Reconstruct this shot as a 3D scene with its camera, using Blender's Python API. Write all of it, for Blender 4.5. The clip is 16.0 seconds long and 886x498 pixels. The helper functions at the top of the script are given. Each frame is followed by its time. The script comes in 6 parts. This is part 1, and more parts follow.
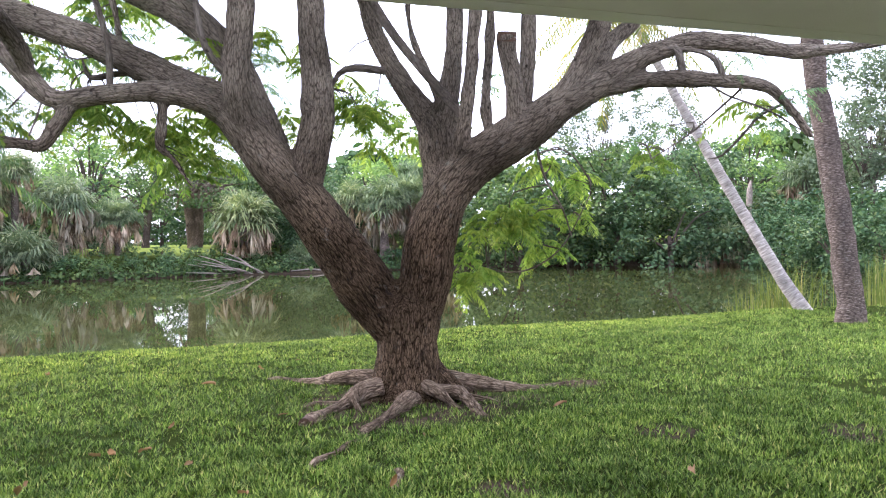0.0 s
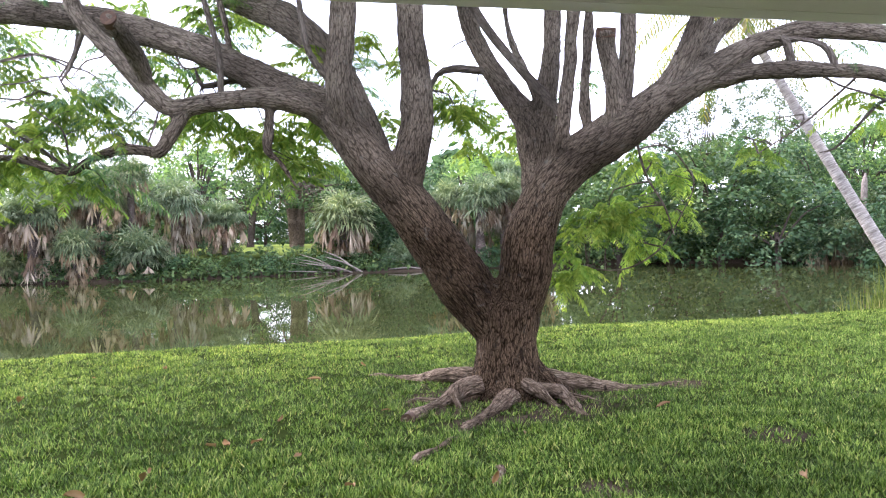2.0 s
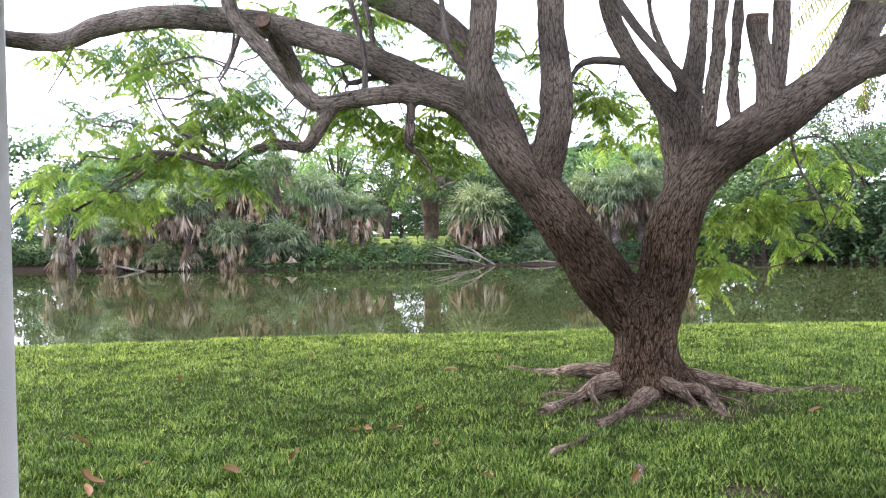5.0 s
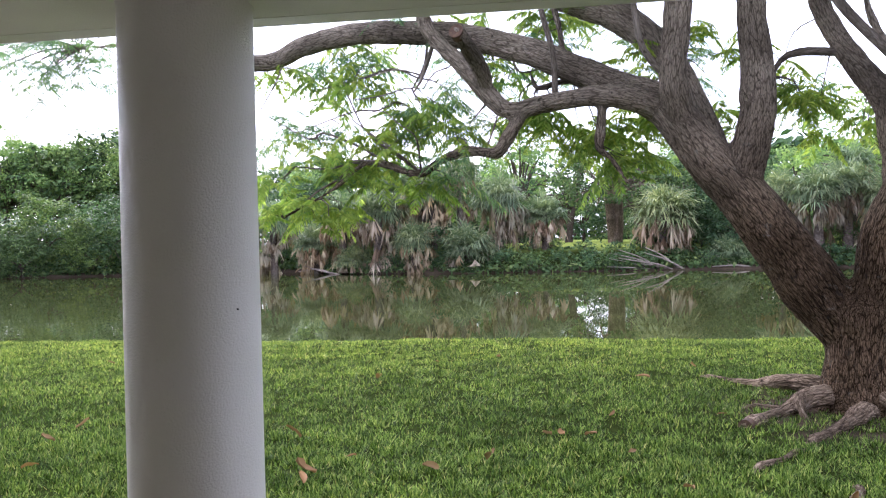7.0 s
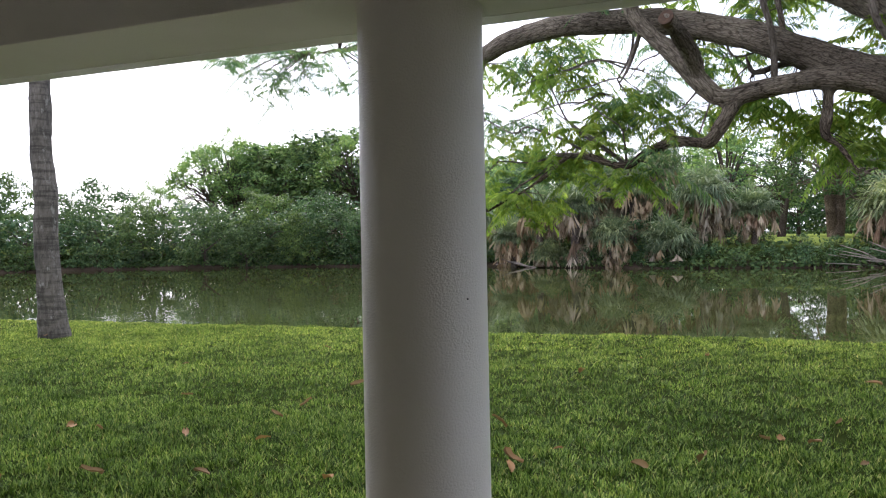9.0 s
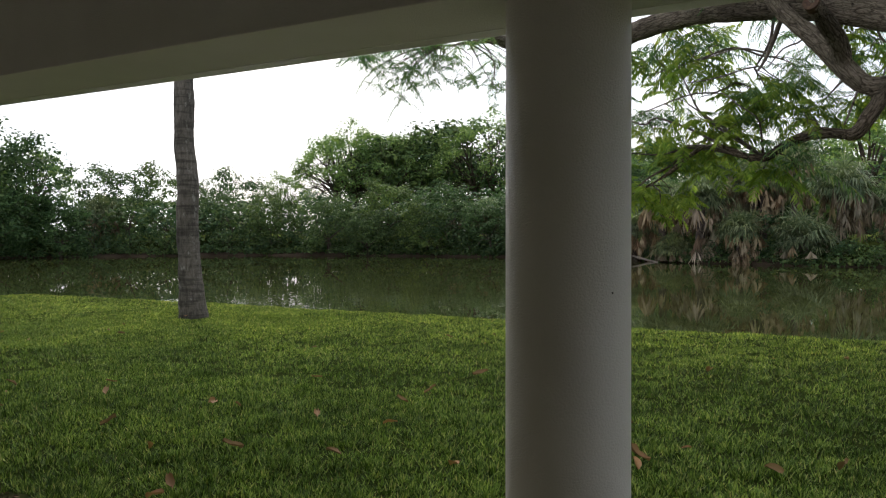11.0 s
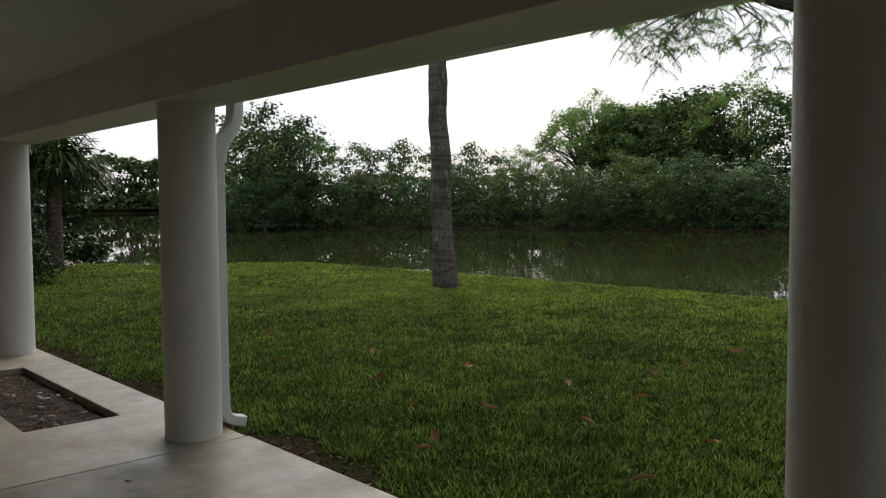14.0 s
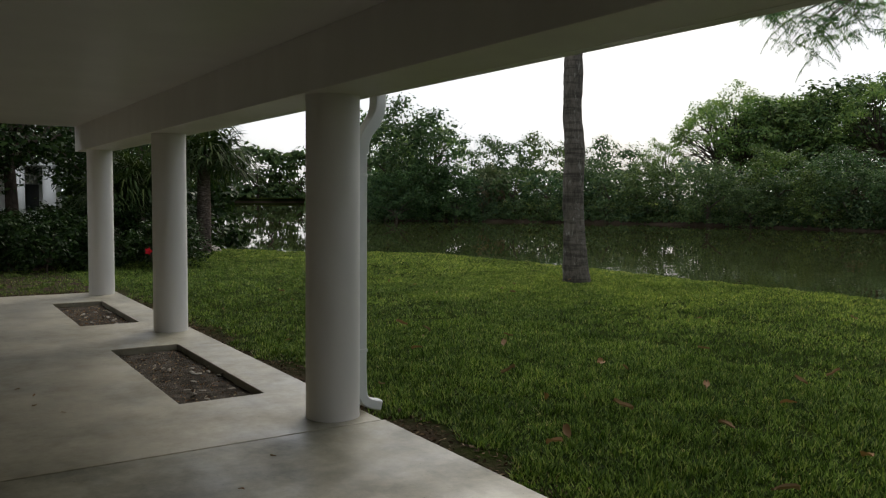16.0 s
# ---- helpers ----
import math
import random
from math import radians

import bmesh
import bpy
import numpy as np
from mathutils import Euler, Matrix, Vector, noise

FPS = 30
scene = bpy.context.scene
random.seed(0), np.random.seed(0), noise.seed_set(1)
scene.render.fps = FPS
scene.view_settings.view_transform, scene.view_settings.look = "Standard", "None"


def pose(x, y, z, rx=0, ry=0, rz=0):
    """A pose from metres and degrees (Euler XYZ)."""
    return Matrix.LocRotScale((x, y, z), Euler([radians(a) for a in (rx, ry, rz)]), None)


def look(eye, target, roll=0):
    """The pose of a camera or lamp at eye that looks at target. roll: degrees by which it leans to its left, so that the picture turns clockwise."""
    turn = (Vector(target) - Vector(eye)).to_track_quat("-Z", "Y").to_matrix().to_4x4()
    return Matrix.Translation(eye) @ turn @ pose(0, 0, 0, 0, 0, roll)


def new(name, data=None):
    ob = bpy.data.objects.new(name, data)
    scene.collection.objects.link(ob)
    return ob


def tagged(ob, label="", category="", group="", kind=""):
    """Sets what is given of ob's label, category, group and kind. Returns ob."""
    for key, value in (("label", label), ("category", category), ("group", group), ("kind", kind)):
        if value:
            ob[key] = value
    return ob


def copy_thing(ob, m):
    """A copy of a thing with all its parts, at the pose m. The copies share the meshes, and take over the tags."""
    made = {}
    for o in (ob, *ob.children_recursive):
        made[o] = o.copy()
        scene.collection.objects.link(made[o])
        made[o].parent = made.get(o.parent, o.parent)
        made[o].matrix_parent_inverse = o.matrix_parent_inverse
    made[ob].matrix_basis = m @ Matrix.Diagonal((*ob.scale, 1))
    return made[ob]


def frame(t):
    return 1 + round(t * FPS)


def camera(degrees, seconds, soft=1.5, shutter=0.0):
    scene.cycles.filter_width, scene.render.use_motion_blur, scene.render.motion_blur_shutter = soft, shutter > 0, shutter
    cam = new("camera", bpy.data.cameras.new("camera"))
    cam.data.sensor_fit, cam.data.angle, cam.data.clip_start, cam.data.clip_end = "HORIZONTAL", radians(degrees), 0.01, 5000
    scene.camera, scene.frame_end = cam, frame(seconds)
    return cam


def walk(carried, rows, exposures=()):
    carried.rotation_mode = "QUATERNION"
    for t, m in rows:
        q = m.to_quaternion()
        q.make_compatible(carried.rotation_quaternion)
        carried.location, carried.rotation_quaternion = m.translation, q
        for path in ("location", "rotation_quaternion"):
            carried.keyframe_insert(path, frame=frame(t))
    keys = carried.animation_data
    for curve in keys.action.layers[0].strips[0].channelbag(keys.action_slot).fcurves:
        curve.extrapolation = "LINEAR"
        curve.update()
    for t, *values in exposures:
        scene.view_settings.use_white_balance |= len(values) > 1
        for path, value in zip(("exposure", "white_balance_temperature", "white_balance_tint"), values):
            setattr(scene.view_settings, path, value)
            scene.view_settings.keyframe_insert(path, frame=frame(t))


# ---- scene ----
cam = camera(57.5, 16.0, 1.15)

PATH = [
    (0, (0.434, 0.172, 1.638), (1.132, 2.046, 1.608), -1.2),
    (0.5, (0.423, 0.174, 1.641), (1.042, 2.076, 1.61), -1.3),
    (1, (0.406, 0.149, 1.643), (0.996, 2.06, 1.61), -1.4),
    (1.5, (0.392, 0.132, 1.649), (0.928, 2.058, 1.622), -1.5),
    (2, (0.383, 0.128, 1.647), (0.855, 2.071, 1.618), -1.6),
    (2.5, (0.379, 0.128, 1.648), (0.829, 2.077, 1.611), -1.6),
    (3, (0.362, 0.132, 1.646), (0.754, 2.093, 1.609), -1.5),
    (3.5, (0.346, 0.14, 1.644), (0.675, 2.112, 1.608), -1.3),
    (5.8, (0.286, 0.077, 1.657), (0.282, 2.077, 1.618), -1.3),
    (6, (0.272, 0.073, 1.655), (0.214, 2.072, 1.618), -1.4),
    (6.5, (0.234, 0.06, 1.662), (0.007, 2.047, 1.639), -1.3),
    (7, (0.221, 0.049, 1.661), (-0.075, 2.027, 1.64), -1.3),
    (7.5, (0.194, 0.031, 1.661), (-0.223, 1.987, 1.639), -1.3),
    (8, (0.171, 0.032, 1.663), (-0.355, 1.961, 1.643), -1.4),
    (8.5, (0.149, 0.013, 1.66), (-0.5, 1.905, 1.642), -1.0),
    (9, (0.138, 0.003, 1.66), (-0.622, 1.853, 1.633), -1.1),
    (9.2, (0.127, -0.009, 1.659), (-0.647, 1.835, 1.632), -1.0),
    (11.3, (0.079, -0.084, 1.665), (-0.983, 1.611, 1.61), -0.0),
    (11.5, (0.081, -0.095, 1.655), (-1.008, 1.581, 1.592), 0.1),
    (12, (0.093, -0.149, 1.666), (-1.091, 1.461, 1.578), -0.1),
    (12.5, (0.074, -0.144, 1.659), (-1.19, 1.404, 1.568), -0.2),
    (13, (0.064, -0.164, 1.66), (-1.269, 1.324, 1.569), -0.4),
    (13.5, (0.053, -0.181, 1.656), (-1.355, 1.236, 1.56), -0.4),
    (14, (0.042, -0.189, 1.656), (-1.434, 1.156, 1.547), -0.4),
    (14.5, (0.036, -0.193, 1.659), (-1.483, 1.103, 1.542), -0.5),
    (15, (0.034, -0.215, 1.656), (-1.522, 1.036, 1.539), -0.2),
    (15.5, (0.017, -0.232, 1.648), (-1.579, 0.967, 1.526), 0.3),
    (16, (0.009, -0.246, 1.646), (-1.659, 0.85, 1.52), 0.5),
]
EXPOSURES = [(0.0, 1.62, 5850, 23), (3.5, 1.72, 5850, 23), (7.0, 1.38, 5800, 24), (9.0, 0.78, 6050, 18), (11.5, -0.32, 6600, 11), (12.5, -0.57, 6650, 12), (16.0, -0.66, 6600, 9)]
walk(cam, [(t, look(eye, target, roll)) for t, eye, target, roll in PATH], EXPOSURES)

# ---- light: bright hazy sky, veiled sun low behind the trees ----
SUN_ELEV, SUN_YAW = 37.0, 42.0
sun_way = Vector((-math.sin(radians(SUN_YAW)) * math.cos(radians(SUN_ELEV)), math.cos(radians(SUN_YAW)) * math.cos(radians(SUN_ELEV)), math.sin(radians(SUN_ELEV))))
world = bpy.data.worlds.new("sky")
scene.world = world
world.use_nodes = True
wt = world.node_tree
wt.nodes.clear()
w_out = wt.nodes.new("ShaderNodeOutputWorld")
w_bg = wt.nodes.new("ShaderNodeBackground")
w_sky = wt.nodes.new("ShaderNodeTexSky")
w_sky.sky_type = "NISHITA"
w_sky.sun_disc = False
w_sky.sun_elevation = radians(SUN_ELEV)
w_sky.sun_rotation = radians(-SUN_YAW)
w_sky.dust_density = 3.0
w_sky.ozone_density = 2.0
w_mix = wt.nodes.new("ShaderNodeMix")
w_mix.data_type = "RGBA"
w_noise = wt.nodes.new("ShaderNodeTexNoise")
w_noise.inputs["Scale"].default_value = 2.2
w_noise.inputs["Detail"].default_value = 5.0
w_map = wt.nodes.new("ShaderNodeMapRange")
w_map.inputs["From Min"].default_value = 0.36
w_map.inputs["From Max"].default_value = 0.56
w_map.inputs["To Min"].default_value = 0.30
w_map.inputs["To Max"].default_value = 0.85
w_mix.inputs[7].default_value = (13.4, 13.9, 14.9, 1.0)
wt.links.new(w_noise.outputs["Fac"], w_map.inputs["Value"])
wt.links.new(w_map.outputs["Result"], w_mix.inputs[0])
wt.links.new(w_sky.outputs["Color"], w_mix.inputs[6])
wt.links.new(w_mix.outputs[2], w_bg.inputs["Color"])
w_bg.inputs["Strength"].default_value = 0.13
wt.links.new(w_bg.outputs["Background"], w_out.inputs["Surface"])

sun_data = bpy.data.lights.new("sun", "SUN")
sun_data.energy = 2.7
sun_data.angle = radians(28)
sun_data.color = (1.0, 0.95, 0.86)
sun = new("sun", sun_data)
sun.matrix_world = look(sun_way * 60, (0, 0, 0))


# ---- materials ----
def material(name, rough=0.6, spec=0.5):
    m = bpy.data.materials.new(name)
    m.use_nodes = True
    b = m.node_tree.nodes["Principled BSDF"]
    b.inputs["Roughness"].default_value = rough
    b.inputs["Specular IOR Level"].default_value = spec
    return m, m.node_tree, b


def coords(nt, scale=(1, 1, 1), grain=False):
    if grain:
        at = nt.nodes.new("ShaderNodeAttribute")
        at.attribute_name = "grain"
        c = at.outputs["Vector"]
    else:
        c = nt.nodes.new("ShaderNodeNewGeometry").outputs["Position"]
    mp = nt.nodes.new("ShaderNodeMapping")
    mp.inputs["Scale"].default_value = scale
    nt.links.new(c, mp.inputs["Vector"])
    return mp.outputs["Vector"]


def noise_tex(nt, vec, scale, detail=4.0, rough=0.55):
    n = nt.nodes.new("ShaderNodeTexNoise")
    n.inputs["Scale"].default_value = scale
    n.inputs["Detail"].default_value = detail
    n.inputs["Roughness"].default_value = rough
    nt.links.new(vec, n.inputs["Vector"])
    return n.outputs["Fac"]


def ramp(nt, fac, stops):
    r = nt.nodes.new("ShaderNodeValToRGB")
    while len(r.color_ramp.elements) < len(stops):
        r.color_ramp.elements.new(0.5)
    for e, (p, c) in zip(r.color_ramp.elements, stops):
        e.position = p
        e.color = (*c, 1.0)
    nt.links.new(fac, r.inputs["Fac"])
    return r.outputs["Color"]


def blend(nt, a, b, fac, mode="MIX"):
    m = nt.nodes.new("ShaderNodeMix")
    m.data_type = "RGBA"
    m.blend_type = mode
    for socket, value in ((m.inputs[0], fac), (m.inputs[6], a), (m.inputs[7], b)):
        if isinstance(value, (int, float)):
            socket.default_value = value
        elif isinstance(value, tuple):
            socket.default_value = (*value, 1.0)
        else:
            nt.links.new(value, socket)
    return m.outputs[2]


def bump(nt, b, height, strength, dist):
    n = nt.nodes.new("ShaderNodeBump")
    n.inputs["Strength"].default_value = strength
    n.inputs["Distance"].default_value = dist
    nt.links.new(height, n.inputs["Height"])
    nt.links.new(n.outputs["Normal"], b.inputs["Normal"])


def rnd_island(nt):
    return nt.nodes.new("ShaderNodeNewGeometry").outputs["Random Per Island"]


def rnd_object(nt):
    return nt.nodes.new("ShaderNodeObjectInfo").outputs["Random"]


def leaf_material(name, stops, rough=0.5, trans=0.35, glow=1.5, patch=0.6, tint=0.25, gloss=0.04):
    """Thin leaf: gloss and diffuse on top, some light let through. Colour varies leaf by leaf, clump by clump and plant by plant."""
    m, nt, b = material(name, rough, gloss)
    c = ramp(nt, rnd_island(nt), stops)
    big = noise_tex(nt, coords(nt), patch, 3.0)
    c = blend(nt, c, ramp(nt, big, [(0.3, (0.55, 0.6, 0.55)), (0.7, (1.25, 1.2, 1.05))]), 0.8, "MULTIPLY")
    c = blend(nt, c, ramp(nt, rnd_object(nt), [(0.0, (0.7, 0.85, 0.8)), (0.5, (1, 1, 1)), (1.0, (1.2, 1.12, 0.8))]), tint, "MULTIPLY")
    nt.links.new(c, b.inputs["Base Color"])
    t = nt.nodes.new("ShaderNodeBsdfTranslucent")
    nt.links.new(blend(nt, c, (glow * 0.92, glow, glow * 0.6), 1.0, "MULTIPLY"), t.inputs["Color"])
    mix = nt.nodes.new("ShaderNodeMixShader")
    mix.inputs[0].default_value = trans
    nt.links.new(b.outputs[0], mix.inputs[1])
    nt.links.new(t.outputs[0], mix.inputs[2])
    nt.links.new(mix.outputs[0], nt.nodes["Material Output"].inputs["Surface"])
    return m


def plain_material(name, stops, scale=3.0, rough=0.8, fine=40.0, strength=0.3, dist=0.01, spec=0.3):
    m, nt, b = material(name, rough, spec)
    v = coords(nt)
    c = ramp(nt, noise_tex(nt, v, scale, 6.0), stops)
    f = noise_tex(nt, v, fine, 4.0)
    c = blend(nt, c, ramp(nt, f, [(0.3, (0.75, 0.75, 0.75)), (0.7, (1.2, 1.2, 1.2))]), 0.6, "MULTIPLY")
    nt.links.new(c, b.inputs["Base Color"])
    bump(nt, b, f, strength, dist)
    return m


def bark_material(name, stops, along=2.0, around=26.0, strength=0.9, dist=0.03, lichen=None, soft=1.0):
    m, nt, b = material(name, 0.9, 0.0)
    v = coords(nt, (around, around, along), grain=True)
    f = noise_tex(nt, v, 1.0, 5.0, 0.65)
    vor = nt.nodes.new("ShaderNodeTexVoronoi")
    vor.feature = "DISTANCE_TO_EDGE"
    vor.inputs["Scale"].default_value = 1.0
    warp = nt.nodes.new("ShaderNodeVectorMath")
    warp.operation = "ADD"
    nt.links.new(coords(nt, (around * 0.7, around * 0.7, along * 1.3), grain=True), warp.inputs[0])
    nt.links.new(f, warp.inputs[1])
    nt.links.new(warp.outputs[0], vor.inputs["Vector"])
    h = nt.nodes.new("ShaderNodeMath")
    h.operation = "MULTIPLY_ADD"
    nt.links.new(vor.outputs["Distance"], h.inputs[0])
    h.inputs[1].default_value = 1.1
    half = nt.nodes.new("ShaderNodeMath")
    half.operation = "MULTIPLY"
    half.inputs[1].default_value = soft
    nt.links.new(f, half.inputs[0])
    nt.links.new(half.outputs[0], h.inputs[2])
    c = ramp(nt, h.outputs[0], stops)
    pos = coords(nt)
    c = blend(nt, c, ramp(nt, noise_tex(nt, pos, 1.6, 5.0), [(0.35, (0.7, 0.7, 0.7)), (0.65, (1.2, 1.15, 1.1))]), 0.8, "MULTIPLY")
    if lichen:
        spots = ramp(nt, noise_tex(nt, pos, 7.0, 6.0, 0.7), [(0.60, (0, 0, 0)), (0.74, (0.8, 0.8, 0.8))])
        c = blend(nt, c, lichen, spots)
    nt.links.new(c, b.inputs["Base Color"])
    bump(nt, b, h.outputs[0], strength, dist)
    return m


def furrowed(name, tones, crack, around, along, grey, lichen, high=1.6, deep=1.0):
    """Bark in narrow upright plates with dark cracks between them; greyer, smoother and spotted on the younger wood higher up."""
    m, nt, b = material(name, 0.9, 0.05)
    pos = coords(nt)
    fine = noise_tex(nt, coords(nt, (around * 1.6, around * 1.6, along * 1.6), grain=True), 1.0, 6.0, 0.7)

    def cells(k, sway):
        warp = nt.nodes.new("ShaderNodeVectorMath")
        warp.operation = "MULTIPLY_ADD"
        wave_tex = nt.nodes.new("ShaderNodeTexNoise")
        wave_tex.inputs["Scale"].default_value = 0.55
        at = coords(nt, (around * k, around * k, along * k), grain=True)
        nt.links.new(at, wave_tex.inputs["Vector"])
        nt.links.new(wave_tex.outputs["Color"], warp.inputs[0])
        warp.inputs[1].default_value = (sway, sway, sway)
        nt.links.new(at, warp.inputs[2])
        vor = nt.nodes.new("ShaderNodeTexVoronoi")
        vor.feature = "DISTANCE_TO_EDGE"
        vor.inputs["Scale"].default_value = 1.0
        nt.links.new(warp.outputs[0], vor.inputs["Vector"])
        return vor.outputs["Distance"]

    small, large = cells(1.0, 1.2), cells(0.36, 1.6)
    c = ramp(nt, fine, [(0.30, tones[0]), (0.52, tones[1]), (0.72, tones[2])])
    sep = nt.nodes.new("ShaderNodeSeparateXYZ")
    nt.links.new(pos, sep.inputs[0])
    up = nt.nodes.new("ShaderNodeMapRange")
    up.inputs["From Min"].default_value, up.inputs["From Max"].default_value = high, high + 1.7
    nt.links.new(sep.outputs["Z"], up.inputs["Value"])
    c = blend(nt, c, blend(nt, c, grey, 0.65), up.outputs["Result"])
    # dark cracks; their colour also stands in for the shading of the relief
    gap = ramp(nt, small, [(0.02, crack), (0.13, (1, 1, 1))])
    fade = nt.nodes.new("ShaderNodeMapRange")
    fade.inputs["To Min"].default_value, fade.inputs["To Max"].default_value = 0.85 * deep, 0.60 * deep
    nt.links.new(up.outputs["Result"], fade.inputs["Value"])
    c = blend(nt, c, gap, fade.outputs["Result"], "MULTIPLY")
    c = blend(nt, c, ramp(nt, large, [(0.015, crack), (0.10, (1, 1, 1))]), fade.outputs["Result"], "MULTIPLY")
    c = blend(nt, c, ramp(nt, noise_tex(nt, pos, 1.3, 5.0), [(0.36, (0.45, 0.43, 0.41)), (0.64, (1.3, 1.28, 1.25))]), 0.85, "MULTIPLY")
    c = blend(nt, c, lichen, ramp(nt, noise_tex(nt, pos, 6.0, 7.0, 0.75), [(0.60, (0, 0, 0)), (0.72, (0.65, 0.65, 0.65))]))
    c = blend(nt, c, (0.022, 0.017, 0.014), ramp(nt, noise_tex(nt, coords(nt, (11, 11, 7)), 1.0, 5.0, 0.6), [(0.63, (0, 0, 0)), (0.70, (0.85, 0.85, 0.85))]))
    nt.links.new(c, b.inputs["Base Color"])
    h = nt.nodes.new("ShaderNodeMath")
    h.operation = "MULTIPLY_ADD"
    nt.links.new(small, h.inputs[0])
    h.inputs[1].default_value = 1.4
    h2 = nt.nodes.new("ShaderNodeMath")
    h2.operation = "MULTIPLY_ADD"
    nt.links.new(large, h2.inputs[0])
    h2.inputs[1].default_value = 2.0
    nt.links.new(fine, h2.inputs[2])
    nt.links.new(h2.outputs[0], h.inputs[2])
    bump(nt, b, h.outputs[0], 1.0, 0.03)
    return m


def ringed(name, low, mid, pale):
    """Smooth palm trunk: faint ring scars, upright streaks and pale blotches."""
    m, nt, b = material(name, 0.85, 0.1)
    pos = coords(nt)
    rings = noise_tex(nt, coords(nt, (1.2, 1.2, 13.0)), 1.0, 4.0, 0.6)
    streaks = noise_tex(nt, coords(nt, (20.0, 20.0, 6.0)), 1.0, 5.0, 0.7)
    c = ramp(nt, streaks, [(0.32, low), (0.62, mid)])
    c = blend(nt, c, ramp(nt, rings, [(0.40, (0.55, 0.55, 0.54)), (0.52, (1.08, 1.08, 1.08))]), 0.85, "MULTIPLY")
    c = blend(nt, c, ramp(nt, noise_tex(nt, pos, 1.5, 4.0), [(0.35, (0.7, 0.7, 0.7)), (0.65, (1.25, 1.22, 1.18))]), 0.8, "MULTIPLY")
    c = blend(nt, c, pale, ramp(nt, noise_tex(nt, coords(nt, (1.0, 1.0, 0.55)), 6.5, 6.0, 0.7), [(0.58, (0, 0, 0)), (0.66, (0.75, 0.75, 0.75))]))
    nt.links.new(c, b.inputs["Base Color"])
    bump(nt, b, streaks, 0.8, 0.015)
    return m


PAINT, nt, b = material("white_stucco_paint", 0.42, 0.5)
v = coords(nt)
streak = noise_tex(nt, coords(nt, (1.2, 1.2, 0.35)), 2.0, 5.0)
nt.links.new(ramp(nt, streak, [(0.3, (0.645, 0.615, 0.575)), (0.7, (0.72, 0.695, 0.655))]), b.inputs["Base Color"])
bump(nt, b, noise_tex(nt, v, 150.0, 3.0), 0.55, 0.006)

CEIL, nt, b = material("ceiling_paint", 0.38, 0.5)
nt.links.new(ramp(nt, noise_tex(nt, coords(nt), 1.1, 4.0), [(0.3, (0.58, 0.575, 0.56)), (0.7, (0.65, 0.645, 0.63))]), b.inputs["Base Color"])
bump(nt, b, noise_tex(nt, coords(nt), 90.0, 3.0), 0.15, 0.003)

WALL = plain_material("house_wall_paint", [(0.3, (0.68, 0.67, 0.64)), (0.7, (0.76, 0.75, 0.72))], 1.0, 0.8, 120.0, 0.3, 0.003)
METAL, nt, b = material("painted_gutter_metal", 0.35, 0.5)
nt.links.new(ramp(nt, noise_tex(nt, coords(nt), 6.0), [(0.3, (0.66, 0.68, 0.66)), (0.7, (0.76, 0.77, 0.75))]), b.inputs["Base Color"])


def concrete(name, base, dark, stain_lo, stain_hi):
    m, nt, b = material(name, 0.5, 0.5)
    v = coords(nt)
    c = ramp(nt, noise_tex(nt, v, 1.3, 9.0, 0.72), [(stain_lo, dark), (stain_hi, base)])
    c = blend(nt, c, ramp(nt, noise_tex(nt, v, 14.0, 6.0, 0.7), [(0.3, (0.82, 0.82, 0.8)), (0.7, (1.12, 1.1, 1.08))]), 0.7, "MULTIPLY")
    spots = ramp(nt, noise_tex(nt, v, 38.0, 2.0), [(0.70, (1, 1, 1)), (0.76, (0.35, 0.32, 0.3))])
    c = blend(nt, c, spots, 1.0, "MULTIPLY")
    nt.links.new(c, b.inputs["Base Color"])
    nt.links.new(ramp(nt, noise_tex(nt, v, 2.2, 5.0), [(0.35, (0.32, 0.32, 0.32)), (0.65, (0.6, 0.6, 0.6))]), b.inputs["Roughness"])
    bump(nt, b, noise_tex(nt, v, 60.0, 5.0), 0.25, 0.003)
    return m


SLAB_PAINTED = concrete("painted_concrete", (0.345, 0.318, 0.245), (0.185, 0.170, 0.122), 0.36, 0.60)
SLAB_BARE = concrete("worn_bare_concrete", (0.275, 0.256, 0.190), (0.105, 0.100, 0.070), 0.40, 0.62)
SOIL = plain_material("dry_soil", [(0.3, (0.045, 0.039, 0.033)), (0.5, (0.095, 0.084, 0.071)), (0.7, (0.155, 0.138, 0.118))], 9.0, 0.95, 70.0, 1.0, 0.03, 0.0)
CHIP = plain_material("pale_shell_and_chips", [(0.3, (0.25, 0.22, 0.18)), (0.7, (0.5, 0.46, 0.4))], 30.0, 0.8)

# ground: turf soil, worn to earth beside the slab and round the tree, bark mulch by the hedge
BARE = [((4.7, 6.07), 0.30), ((2.75, 5.27), 0.22), ((6.25, 5.35), 0.42), ((5.3, 8.6), 0.30)]
GROUND, nt, b = material("turf_ground", 0.95, 0.0)
v = coords(nt)
turf = ramp(nt, noise_tex(nt, v, 5.0, 8.0, 0.7), [(0.3, (0.012, 0.018, 0.005)), (0.7, (0.034, 0.046, 0.012))])
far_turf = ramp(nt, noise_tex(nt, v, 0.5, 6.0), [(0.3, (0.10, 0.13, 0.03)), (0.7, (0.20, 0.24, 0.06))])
earth = ramp(nt, noise_tex(nt, v, 16.0, 8.0, 0.7), [(0.3, (0.02, 0.015, 0.011)), (0.55, (0.055, 0.040, 0.030)), (0.75, (0.12, 0.088, 0.066))])
